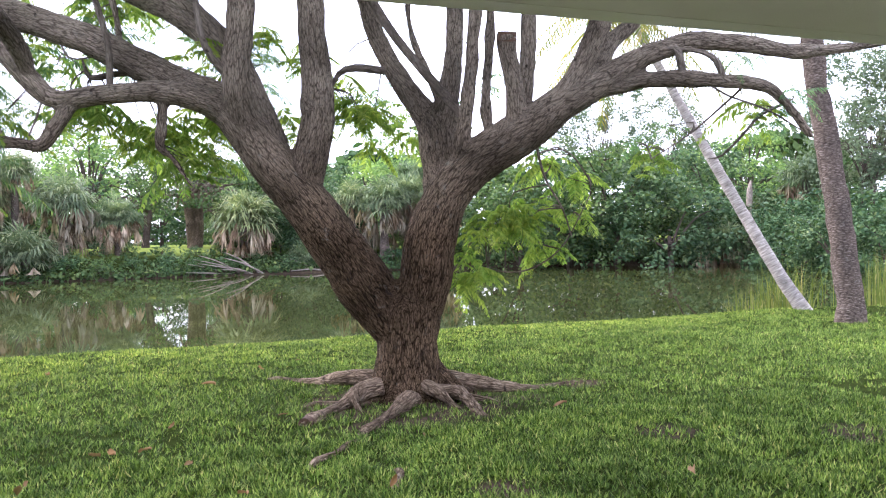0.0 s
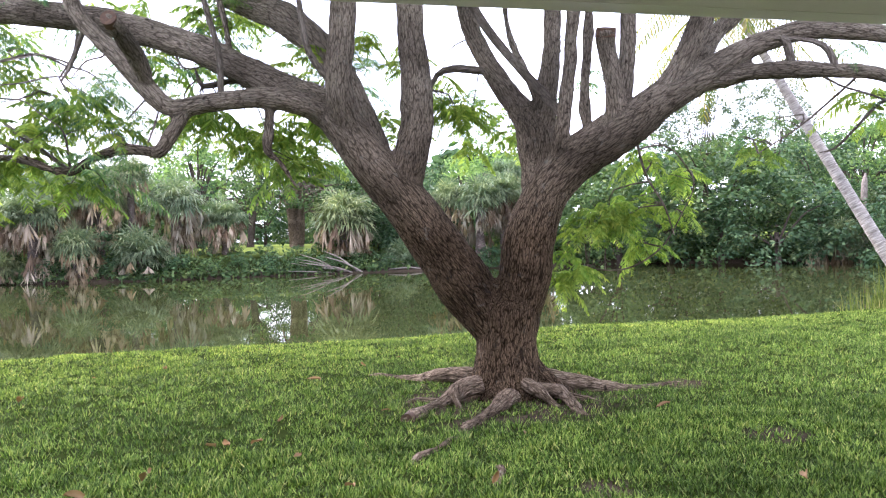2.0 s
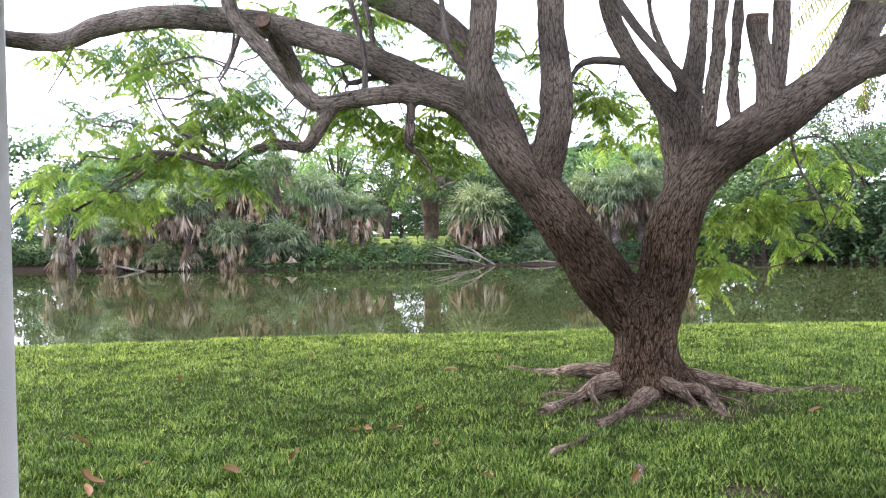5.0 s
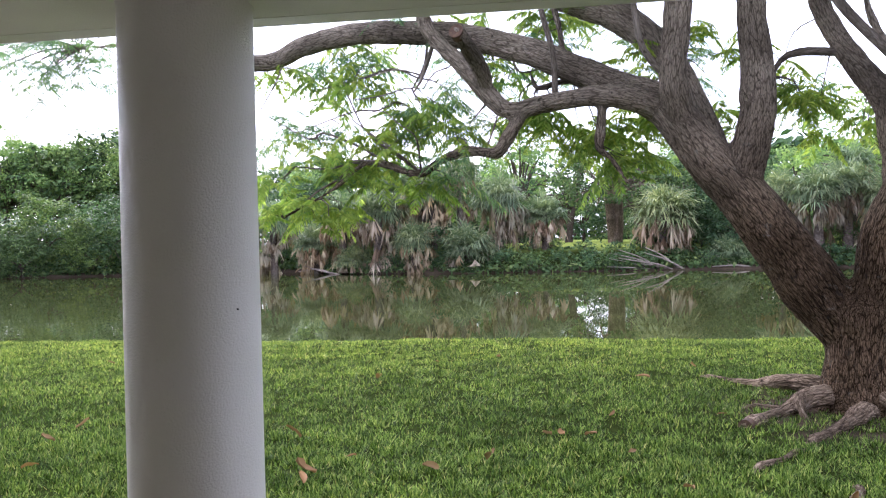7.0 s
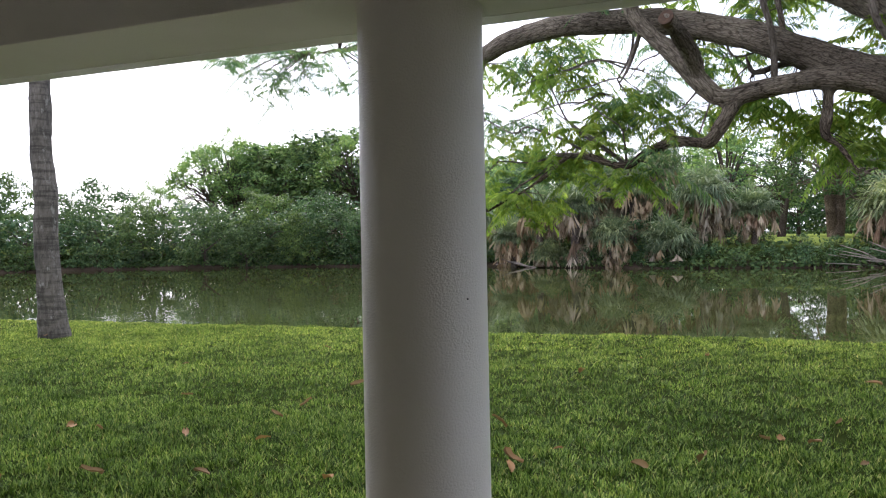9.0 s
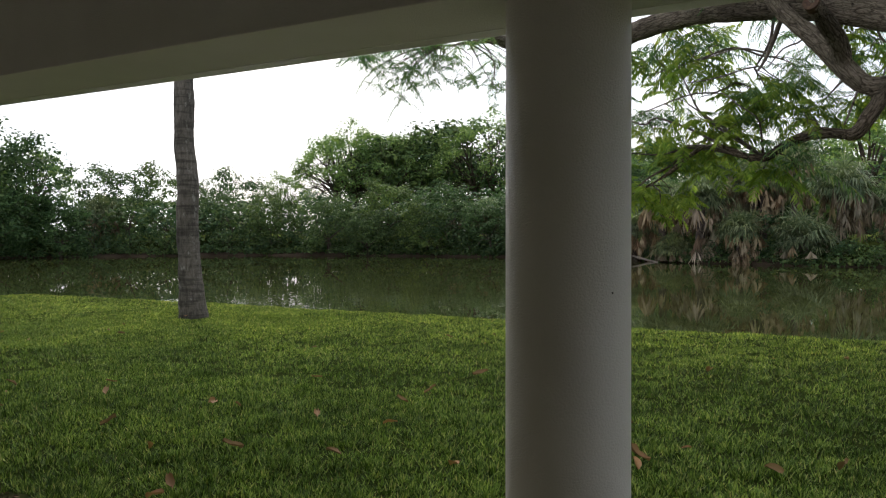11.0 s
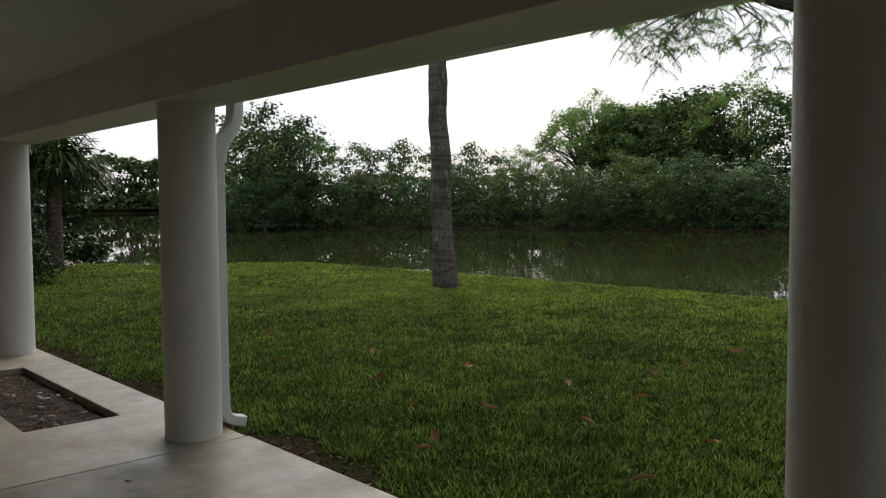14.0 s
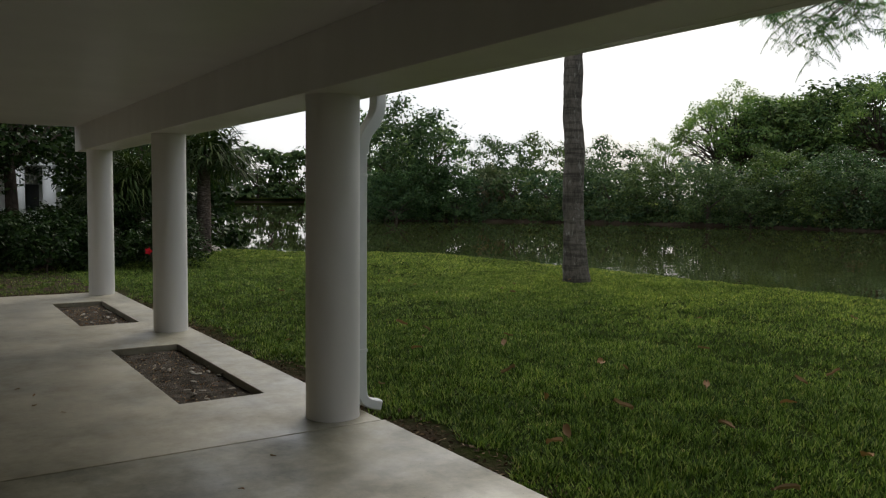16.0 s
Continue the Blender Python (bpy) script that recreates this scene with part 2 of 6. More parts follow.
sep = nt.nodes.new("ShaderNodeSeparateXYZ")
nt.links.new(v, sep.inputs[0])


def step_mask(nt, value, lo, hi):
    r = nt.nodes.new("ShaderNodeMapRange")
    r.inputs["From Min"].default_value = lo
    r.inputs["From Max"].default_value = hi
    nt.links.new(value, r.inputs["Value"])
    return r.outputs["Result"]


wob = nt.nodes.new("ShaderNodeMath")
wob.operation = "MULTIPLY_ADD"
nt.links.new(noise_tex(nt, v, 1.7, 4.0), wob.inputs[0])
wob.inputs[1].default_value = -1.2
nt.links.new(sep.outputs["Y"], wob.inputs[2])
c = blend(nt, earth, turf, step_mask(nt, wob.outputs[0], 2.1, 2.6))
round_tree = nt.nodes.new("ShaderNodeVectorMath")
round_tree.operation = "DISTANCE"
nt.links.new(v, round_tree.inputs[0])
round_tree.inputs[1].default_value = (3.1, 8.4, -0.1)
worn = nt.nodes.new("ShaderNodeMath")
worn.operation = "MULTIPLY_ADD"
nt.links.new(noise_tex(nt, v, 2.6, 5.0), worn.inputs[0])
worn.inputs[1].default_value = 1.6
nt.links.new(round_tree.outputs["Value"], worn.inputs[2])
c = blend(nt, earth, c, step_mask(nt, worn.outputs[0], 1.6, 2.3))
for spot, size in BARE:
    near = nt.nodes.new("ShaderNodeVectorMath")
    near.operation = "DISTANCE"
    nt.links.new(v, near.inputs[0])
    near.inputs[1].default_value = (*spot, -0.1)
    c = blend(nt, earth, c, step_mask(nt, near.outputs["Value"], size * 0.6, size * 1.2))
c = blend(nt, c, earth, step_mask(nt, sep.outputs["Z"], -0.22, -0.45))

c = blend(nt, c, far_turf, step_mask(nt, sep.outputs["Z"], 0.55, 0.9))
nt.links.new(c, b.inputs["Base Color"])
bump(nt, b, noise_tex(nt, v, 30.0, 6.0), 0.8, 0.03)

WATER_LEVEL = -0.75
WATER, nt, b = material("murky_green_water", 0.02, 0.5)
b.inputs["IOR"].default_value = 1.33
v = coords(nt, (1.0, 2.2, 1.0))
nt.links.new(ramp(nt, noise_tex(nt, coords(nt), 0.07, 3.0), [(0.3, (0.025, 0.029, 0.009)), (0.7, (0.038, 0.043, 0.014))]), b.inputs["Base Color"])
sep = nt.nodes.new("ShaderNodeSeparateXYZ")
nt.links.new(coords(nt), sep.inputs[0])
patch = nt.nodes.new("ShaderNodeVectorMath")
patch.operation = "DISTANCE"
nt.links.new(coords(nt), patch.inputs[0])
patch.inputs[1].default_value = (-17.0, 24.0, WATER_LEVEL)
ruffle = nt.nodes.new("ShaderNodeMath")
ruffle.operation = "MULTIPLY"
turned = nt.nodes.new("ShaderNodeMapping")
turned.inputs["Rotation"].default_value = (0, 0, radians(-35))
turned.inputs["Scale"].default_value = (1.9, 0.6, 1.0)
nt.links.new(coords(nt), turned.inputs["Vector"])
nt.links.new(noise_tex(nt, turned.outputs["Vector"], 1.0, 1.0), ruffle.inputs[0])
nt.links.new(ramp(nt, step_mask(nt, patch.outputs["Value"], 12.0, 4.0), [(0.0, (0.03, 0.03, 0.03)), (1.0, (1, 1, 1))]), ruffle.inputs[1])
bump(nt, b, ruffle.outputs[0], 0.5, 0.010)

GRASS = leaf_material("lawn_grass", [(0.0, (0.015, 0.035, 0.007)), (0.3, (0.053, 0.100, 0.021)), (0.7, (0.160, 0.245, 0.055)), (0.95, (0.285, 0.355, 0.105)), (1.0, (0.42, 0.39, 0.17))], 0.5, 0.16, 1.5, 0.7, 0.25, 0.04)
# yellowed dry patches, mostly along the shore, with sunlit brightness painted in westward
nt = GRASS.node_tree
v = coords(nt)
sep = nt.nodes.new("ShaderNodeSeparateXYZ")
nt.links.new(v, sep.inputs[0])
dry = nt.nodes.new("ShaderNodeMath")
dry.operation = "MULTIPLY_ADD"
nt.links.new(noise_tex(nt, v, 0.55, 5.0, 0.65), dry.inputs[0])
dry.inputs[1].default_value = 9.0
# tilts the mask westward, so the lawn's sunlit side is brighter in colour
sunlit_west = nt.nodes.new("ShaderNodeMath")
sunlit_west.operation = "MULTIPLY_ADD"
nt.links.new(sep.outputs["X"], sunlit_west.inputs[0])
sunlit_west.inputs[1].default_value = -0.20
nt.links.new(sep.outputs["Y"], sunlit_west.inputs[2])
nt.links.new(sunlit_west.outputs[0], dry.inputs[2])
for node in list(nt.nodes):
    if node.type in ("BSDF_PRINCIPLED", "BSDF_TRANSLUCENT"):
        socket = node.inputs["Base Color" if node.type == "BSDF_PRINCIPLED" else "Color"]
        old = socket.links[0].from_socket
        old = blend(nt, old, ramp(nt, noise_tex(nt, v, 3.6, 5.0, 0.65), [(0.36, (0.50, 0.55, 0.50)), (0.62, (1.25, 1.22, 1.15))]), 0.8, "MULTIPLY")
        nt.links.new(blend(nt, old, blend(nt, old, (1.55, 1.40, 1.25), 1.0, "MULTIPLY"), step_mask(nt, dry.outputs[0], 13.8, 18.5)), socket)
JACA = leaf_material("feathery_leaves", [(0.0, (0.063, 0.123, 0.079)), (0.5, (0.121, 0.207, 0.122)), (0.85, (0.201, 0.290, 0.152)), (1.0, (0.322, 0.357, 0.171))], 0.45, 0.5, 1.7, 1.1, 0.9)
YOUNG = leaf_material("young_lime_leaves", [(0.0, (0.124, 0.201, 0.049)), (0.5, (0.212, 0.292, 0.069)), (1.0, (0.336, 0.389, 0.104))], 0.45, 0.5, 1.6, 1.1, 0.6)
# garden palm leaves with the deep shade of their corner put into the colour
SHADED_GARDENPALM = leaf_material("shaded_garden_palm", [(0.0, (0.015, 0.032, 0.012)), (0.6, (0.035, 0.06, 0.02)), (1.0, (0.075, 0.095, 0.035))], 0.4, 0.2, 1.3, 0.5)
BROAD = leaf_material("broad_leaves", [(0.0, (0.032, 0.063, 0.036)), (0.5, (0.065, 0.113, 0.061)), (0.9, (0.104, 0.157, 0.079)), (1.0, (0.173, 0.212, 0.103))], 0.4, 0.25, 1.5, 0.35, 0.8, 0.06)
SHORELEAF = leaf_material("shore_tree_leaves", [(0.0, (0.030, 0.056, 0.028)), (0.5, (0.069, 0.115, 0.053)), (1.0, (0.125, 0.178, 0.076))], 0.45, 0.28, 1.5, 0.25, 0.9, 0.05)
SPREADL = leaf_material("spreading_tree_leaves", [(0.0, (0.082, 0.141, 0.066)), (0.5, (0.159, 0.243, 0.106)), (1.0, (0.270, 0.354, 0.141))], 0.5, 0.45, 1.6, 0.2, 0.7)
WISP = leaf_material("wispy_needles", [(0.0, (0.10, 0.135, 0.10)), (1.0, (0.19, 0.23, 0.16))], 0.6, 0.3, 1.2, 0.3, 0.4)
FROND = leaf_material("palm_fronds", [(0.0, (0.077, 0.113, 0.071)), (0.6, (0.166, 0.210, 0.130)), (1.0, (0.273, 0.298, 0.189))], 0.4, 0.3, 1.4, 0.4, 0.6, 0.12)
DEADFROND = leaf_material("dead_palm_fronds", [(0.0, (0.144, 0.092, 0.067)), (0.4, (0.324, 0.246, 0.202)), (0.85, (0.504, 0.418, 0.374)), (1.0, (0.324, 0.220, 0.118))], 0.8, 0.3, 1.0, 0.6, 0.5)
COCO = leaf_material("yellowing_palm_fronds", [(0.0, (0.10, 0.14, 0.035)), (0.6, (0.22, 0.22, 0.06)), (1.0, (0.38, 0.31, 0.10))], 0.45, 0.4, 1.3)
REED = leaf_material("reed_blades", [(0.0, (0.08, 0.12, 0.03)), (0.7, (0.17, 0.19, 0.06)), (1.0, (0.32, 0.28, 0.14))], 0.6, 0.35, 1.2)
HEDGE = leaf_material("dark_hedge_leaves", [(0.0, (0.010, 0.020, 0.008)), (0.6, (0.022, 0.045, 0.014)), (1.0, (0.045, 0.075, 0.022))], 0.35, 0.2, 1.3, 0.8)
PETAL = leaf_material("red_petals", [(0.0, (0.5, 0.01, 0.03)), (1.0, (0.65, 0.03, 0.05))], 0.5, 0.4, 1.0)
DRYLEAF = leaf_material("fallen_leaves", [(0.0, (0.095, 0.052, 0.033)), (0.5, (0.22, 0.115, 0.068)), (0.8, (0.36, 0.25, 0.165)), (1.0, (0.56, 0.47, 0.37))], 0.6, 0.15, 1.0, 2.0, 0.6)

MULCH = leaf_material("bark_mulch", [(0.0, (0.022, 0.015, 0.010)), (0.6, (0.075, 0.050, 0.034)), (0.92, (0.15, 0.105, 0.072)), (1.0, (0.30, 0.24, 0.18))], 0.8, 0.05, 1.0, 2.0, 0.3)
BARK = furrowed("furrowed_bark", ((0.060, 0.040, 0.026), (0.150, 0.103, 0.066), (0.27, 0.20, 0.138)), (0.09, 0.072, 0.058), 70.0, 11.0, (0.36, 0.325, 0.275), (0.24, 0.235, 0.205))
LIMBBARK = furrowed("grey_limb_bark", ((0.09, 0.072, 0.058), (0.19, 0.156, 0.128), (0.31, 0.27, 0.232)), (0.30, 0.27, 0.24), 40.0, 9.0, (0.20, 0.182, 0.16), (0.26, 0.25, 0.22), 1.6, 0.7)
ROOTBARK = furrowed("worn_root_bark", ((0.09, 0.064, 0.045), (0.22, 0.168, 0.125), (0.38, 0.31, 0.245)), (0.18, 0.15, 0.12), 36.0, 7.0, (0.2, 0.18, 0.16), (0.34, 0.31, 0.27), 5.0, 0.7)
CUTWOOD = plain_material("cut_wood", [(0.3, (0.045, 0.024, 0.015)), (0.7, (0.095, 0.055, 0.034))], 30.0, 0.8)
PALMBARK = bark_material("palm_bark", [(0.3, (0.035, 0.028, 0.024)), (0.6, (0.10, 0.08, 0.068)), (1.0, (0.21, 0.18, 0.16))], 26.0, 14.0, 1.0, 0.03, (0.17, 0.165, 0.15))
PALEBARK = bark_material("pale_palm_bark", [(0.3, (0.11, 0.095, 0.085)), (0.6, (0.30, 0.275, 0.255)), (1.0, (0.48, 0.45, 0.42))], 22.0, 5.0, 0.7, 0.02)
FARBARK = bark_material("far_bark", [(0.2, (0.025, 0.02, 0.016)), (0.9, (0.10, 0.08, 0.068))], 3.0, 10.0, 0.6, 0.03)
DRIFT = bark_material("bleached_driftwood", [(0.2, (0.10, 0.085, 0.07)), (0.9, (0.30, 0.26, 0.23))], 3.0, 10.0, 0.5, 0.02)
LAWNBARK = ringed("grey_ringed_palm_bark", (0.050, 0.045, 0.039), (0.128, 0.117, 0.102), (0.25, 0.243, 0.218))


# ---- builders ----
def unit(a):
    return a / (np.linalg.norm(a, axis=-1, keepdims=True) + 1e-9)


def thing(name, at, label, category, group="", kind=""):
    ob = new(name)
    ob.location = at
    ob.empty_display_size = 0.2
    return tagged(ob, label, category, group, kind)


def mesh_data(name, verts, faces, mat, uv=None, smooth=False):
    """A mesh from arrays of vertices and of faces with one number of corners."""
    verts, faces = np.asarray(verts, np.float32), np.asarray(faces, np.int32)
    me = bpy.data.meshes.new(name)
    me.vertices.add(len(verts))
    me.vertices.foreach_set("co", verts.ravel())
    me.loops.add(faces.size)
    me.loops.foreach_set("vertex_index", faces.ravel())
    me.polygons.add(len(faces))
    me.polygons.foreach_set("loop_start", np.arange(len(faces), dtype=np.int32) * faces.shape[1])
    if smooth:
        me.polygons.foreach_set("use_smooth", np.ones(len(faces), dtype=bool))
    if uv is not None:
        grain = me.attributes.new("grain", "FLOAT_VECTOR", "POINT")
        grain.data.foreach_set("vector", np.asarray(uv, np.float32).ravel())
    me.materials.append(mat)
    me.update(calc_edges=True)
    return me


def put(name, me, parent=None, label="", kind="", at=None):
    ob = new(name, me)
    if parent is not None:
        ob.parent = parent
    if at is not None:
        ob.location = at
    return tagged(ob, label, kind=kind)


def part(name, bm, mat, parent=None, label="", smooth=False):
    me = bpy.data.meshes.new(name)
    bm.to_mesh(me)
    bm.free()
    me.materials.append(mat)
    if smooth:
        me.polygons.foreach_set("use_smooth", np.ones(len(me.polygons), dtype=bool))
    return put(name, me, parent, label)


def box(bm, x0, y0, z0, x1, y1, z1, bevel=0.0):
    made = bmesh.ops.create_cube(bm, size=1.0)["verts"]
    bmesh.ops.scale(bm, vec=(x1 - x0, y1 - y0, z1 - z0), verts=made)
    bmesh.ops.translate(bm, vec=((x0 + x1) / 2, (y0 + y1) / 2, (z0 + z1) / 2), verts=made)
    if bevel:
        edges = list({e for vert in made for e in vert.link_edges})
        bmesh.ops.bevel(bm, geom=edges, offset=bevel, segments=2, affect="EDGES", profile=0.5)


def spline(pts, step):
    """Catmull-Rom through rows of numbers, at about that spacing."""
    p = np.asarray(pts, float)
    p = np.vstack([2 * p[0] - p[1], p, 2 * p[-1] - p[-2]])
    out = []
    for i in range(1, len(p) - 2):
        n = max(2, int(np.linalg.norm(p[i + 1][:3] - p[i][:3]) / step))
        for s in np.arange(n) / n:
            out.append(0.5 * (2 * p[i] + (p[i + 1] - p[i - 1]) * s + (2 * p[i - 1] - 5 * p[i] + 4 * p[i + 1] - p[i + 2]) * s * s
                              + (3 * p[i] - p[i - 1] - 3 * p[i + 1] + p[i + 2]) * s ** 3))
    out.append(p[-2])
    return np.array(out)


def centreline(pts, step):
    """Points along a limb with its frame: rows, ways, sides, ups, and the distance from its start."""
    line = spline(pts, step)
    ways = unit(np.gradient(line[:, :3], axis=0))
    side = unit(np.cross(ways[0], (0.3, 1.0, 0.2)))
    sides = []
    for way in ways:
        side = unit(side - way * np.dot(side, way))
        sides.append(side)
    sides = np.array(sides)
    along = np.concatenate([[0], np.cumsum(np.linalg.norm(np.diff(line[:, :3], axis=0), axis=1))])
    return line, ways, sides, np.cross(ways, sides), along


def tube(pts, sides=12, step=0.12, lump=0.0, seed=0):
    """A round limb through rows (x, y, z, radius): vertices, quads and grain coordinates in metres."""
    line, ways, side, up, along = centreline(pts, step)
    a = np.arange(sides) * 2 * math.pi / sides
    ca, sa = np.cos(a), np.sin(a)
    r = np.repeat(np.maximum(line[:, 3], 0.002)[:, None], sides, 1)
    if lump:
        for i, row in enumerate(line):
            for k in range(sides):
                q = Vector((row[0] * 2.2 + ca[k] * 0.8 + seed, row[1] * 2.2 + sa[k] * 0.8, row[2] * 2.2))
                r[i, k] *= 1 + lump * noise.noise(q) + lump * 0.5 * noise.noise(q * 2.7)
    off = (side[:, None, :] * ca[None, :, None] + up[:, None, :] * sa[None, :, None]) * r[:, :, None]
    verts = (line[:, None, :3] + off).reshape(-1, 3)
    grain = np.stack([ca[None] * r + seed, sa[None] * r, np.repeat(along[:, None], sides, 1)], 2).reshape(-1, 3)
    i, k = np.meshgrid(np.arange(len(line) - 1), np.arange(sides), indexing="ij")
    k2 = (k + 1) % sides
    quads = np.stack([i * sides + k, i * sides + k2, (i + 1) * sides + k2, (i + 1) * sides + k], 2).reshape(-1, 4)
    return verts, quads, grain


def skin(name, limbs, voxel, mat, parent, lump, label=""):
    """Several limbs grown together into one bark skin, smooth where they fork."""
    closed = []
    for pts in limbs:
        pts = np.asarray(pts, float)
        first, last = pts[0].copy(), pts[-1].copy()
        first[:3] -= (pts[1] - pts[0])[:3] * 0.02
        last[:3] += (pts[-1] - pts[-2])[:3] * 0.02
        first[3] = last[3] = 0.01
        line = np.vstack([first, spline(pts, 0.06), last])
        ways = unit(np.gradient(line[:, :3], axis=0))
        side = unit(np.cross(ways, (0.31, 0.94, 0.17)))
        up = np.cross(ways, side)
        n, a = 24, np.arange(24) * 2 * math.pi / 24
        off = side[:, None, :] * np.cos(a)[None, :, None] + up[:, None, :] * np.sin(a)[None, :, None]
        v = (line[:, None, :3] + off * line[:, 3][:, None, None]).reshape(-1, 3)
        i, k = np.meshgrid(np.arange(len(line) - 1), np.arange(n), indexing="ij")
        k2 = (k + 1) % n
        f = np.stack([i * n + k, i * n + k2, (i + 1) * n + k2, (i + 1) * n + k], 2).reshape(-1, 4)
        closed.append((v, f, v))
    v, f, u = joined(closed)
    raw = new("raw", mesh_data("raw", v, f, mat))
    grow = raw.modifiers.new("grow", "REMESH")
    grow.mode, grow.voxel_size = "VOXEL", voxel
    ease = raw.modifiers.new("ease", "SMOOTH")
    ease.factor, ease.iterations = 0.5, 7
    me = bpy.data.meshes.new_from_object(raw.evaluated_get(bpy.context.evaluated_depsgraph_get()))
    bpy.data.objects.remove(raw)
    me.name = name
    n = len(me.vertices)
    co, no = np.zeros(n * 3, np.float32), np.zeros(n * 3, np.float32)
    me.vertices.foreach_get("co", co)
    me.vertices.foreach_get("normal", no)
    co, no = co.reshape(-1, 3).astype(float), no.reshape(-1, 3).astype(float)
    rows = [centreline(pts, 0.08) for pts in limbs]
    p = np.vstack([r[0] for r in rows])
    ways, sides, ups = (np.vstack([r[k] for r in rows]) for k in (1, 2, 3))
    along = np.concatenate([r[4] + 3.0 * k for k, r in enumerate(rows)])
    grain = np.zeros((n, 3))
    for s in range(0, n, 4000):
        d = np.linalg.norm(co[s:s + 4000, None, :] - p[None, :, :3], axis=2)
        near = np.argmin(d - p[None, :, 3] * 0.9, axis=1)
        off = co[s:s + 4000] - p[near, :3]
        grain[s:s + 4000] = np.stack([(off * sides[near]).sum(1), (off * ups[near]).sum(1), along[near] + (off * ways[near]).sum(1)], 1)
    swell = np.array([noise.noise(Vector(q) * 3.1) + 0.6 * noise.noise(Vector(q) * 7.3) + 0.5 * noise.noise(Vector((g[0] * 22, g[1] * 22, g[2] * 3.0))) for q, g in zip(co, grain)])
    co += no * (swell * lump)[:, None]
    me.vertices.foreach_set("co", co.astype(np.float32).ravel())
    attr = me.attributes.new("grain", "FLOAT_VECTOR", "POINT")
    attr.data.foreach_set("vector", grain.astype(np.float32).ravel())
    me.polygons.foreach_set("use_smooth", np.ones(len(me.polygons), dtype=bool))
    me.materials.clear()
    me.materials.append(mat)
    me.update()
    return put(name, me, parent, label)


def limb(name, pts, mat, parent, sides=12, step=0.12, lump=0.0, label="", seed=0):
    v, f, uv = tube(pts, sides, step, lump, seed)
    ob = put(name, mesh_data(name, v, f, mat, uv, True), parent, label)
    return ob


def joined(pieces):
    """Several (vertices, faces, uv) as one."""
    vs, fs, us, n = [], [], [], 0
    for v, f, u in pieces:
        vs.append(v), fs.append(f + n), us.append(u)
        n += len(v)
    return np.vstack(vs), np.vstack(fs), np.vstack(us)


def leaves(rng, centres, radii, per, length, width, lift=0.5):
    """Leaf blades strewn through clumps: each a bent rhombus with a face of its own."""
    centres, radii = np.asarray(centres, float), np.asarray(radii, float)
    n = len(centres) * per
    way = unit(rng.normal(size=(n, 3)))
    deep = rng.random(n) ** 0.4
    c = np.repeat(centres, per, 0) + way * deep[:, None] * np.repeat(radii, per, 0)
    normal = unit(way * 0.7 + np.array([0, 0, lift]) + rng.normal(size=(n, 3)) * 0.55)
    a = unit(np.cross(normal, rng.normal(size=(n, 3))))
    b = np.cross(normal, a)
    size = (0.65 + 0.7 * rng.random(n))[:, None]
    a, b = a * size * length / 2, b * size * width / 2
    v = np.stack([c - a, c + b, c + a - normal * size * length * 0.12, c - b], 1).reshape(-1, 3)
    return v, np.arange(n * 4).reshape(-1, 4)


def clear_of(points, centre, radius):
    return np.linalg.norm(points[:, :2] - np.array(centre)[:2], axis=1) > radius


# ---- ground and lake ----
WATER_Z = -0.75
NEAR_SHORE = [(90, 24), (40, 16.5), (18, 15.0), (8, 15.4), (0, 15.3), (-10, 15.2), (-16, 15.1), (-21.5, 14.6), (-24, 12.5), (-25.3, 10.3),
              (-28.5, 8.6), (-34, 9.5), (-46, 13), (-62, 17), (-80, 22), (-110, 28), (-330, 96)]
FAR_SHORE = [(-330, 150), (-110, 49), (-86, 39), (-73, 40), (-70, 47), (-64, 54), (-56, 60), (-45, 63.5), (-33, 65), (-24, 66), (-16, 60), (-7, 57.8),
             (6, 58), (18, 57.5), (30, 55), (37, 46), (46, 37), (90, 32)]
LAKE = np.array(NEAR_SHORE + FAR_SHORE, float)


def inland(p):
    """Distance from the water's edge, positive on land."""
    p = np.asarray(p, float)[:, :2]
    best, odd = np.full(len(p), 1e9), np.zeros(len(p), bool)
    for a, b2 in zip(LAKE, np.roll(LAKE, -1, 0)):
        s = np.clip(((p - a) @ (b2 - a)) / ((b2 - a) @ (b2 - a)), 0, 1)
        best = np.minimum(best, np.linalg.norm(p - a - s[:, None] * (b2 - a), axis=1))
        cross = (a[1] > p[:, 1]) != (b2[1] > p[:, 1])
        odd ^= cross & (p[:, 0] < (b2[0] - a[0]) * (p[:, 1] - a[1]) / (b2[1] - a[1] + 1e-12) + a[0])
    return np.where(odd, -best, best)


def wave(p):
    x, y = p[:, 0], p[:, 1]
    return 0.014 * np.sin(x * 0.9 + 0.6 * y) + 0.010 * np.sin(1.7 * y - 0.8 * x + 1.0) + 0.006 * np.sin(2.9 * x + 1.9 * y)


def ground_z(p):
    p = np.asarray(p, float)
    d = inland(p)
    s = np.clip(d / 1.15, 0, 1)
    bank = WATER_Z + 0.63 * (1 - (1 - s) ** 2)
    over = np.clip((p[:, 1] - 30) / 6, 0, 1)
    far = over * (WATER_Z + 1.95 * (1 - np.exp(-np.maximum(d, 0) / 2.4)) - bank)
    calm = np.clip((p[:, 1] - 2.6) / 1.0, 0, 1)
    z = np.where(d > 0, bank + far + wave(p) * s * calm, WATER_Z + np.maximum(d * 0.5, -1.5))
    under = (p[:, 1] < 2.5) & (p[:, 1] > -5) & (p[:, 0] > -14.5) & (p[:, 0] < 8)
    return np.where(under, -0.16, z)


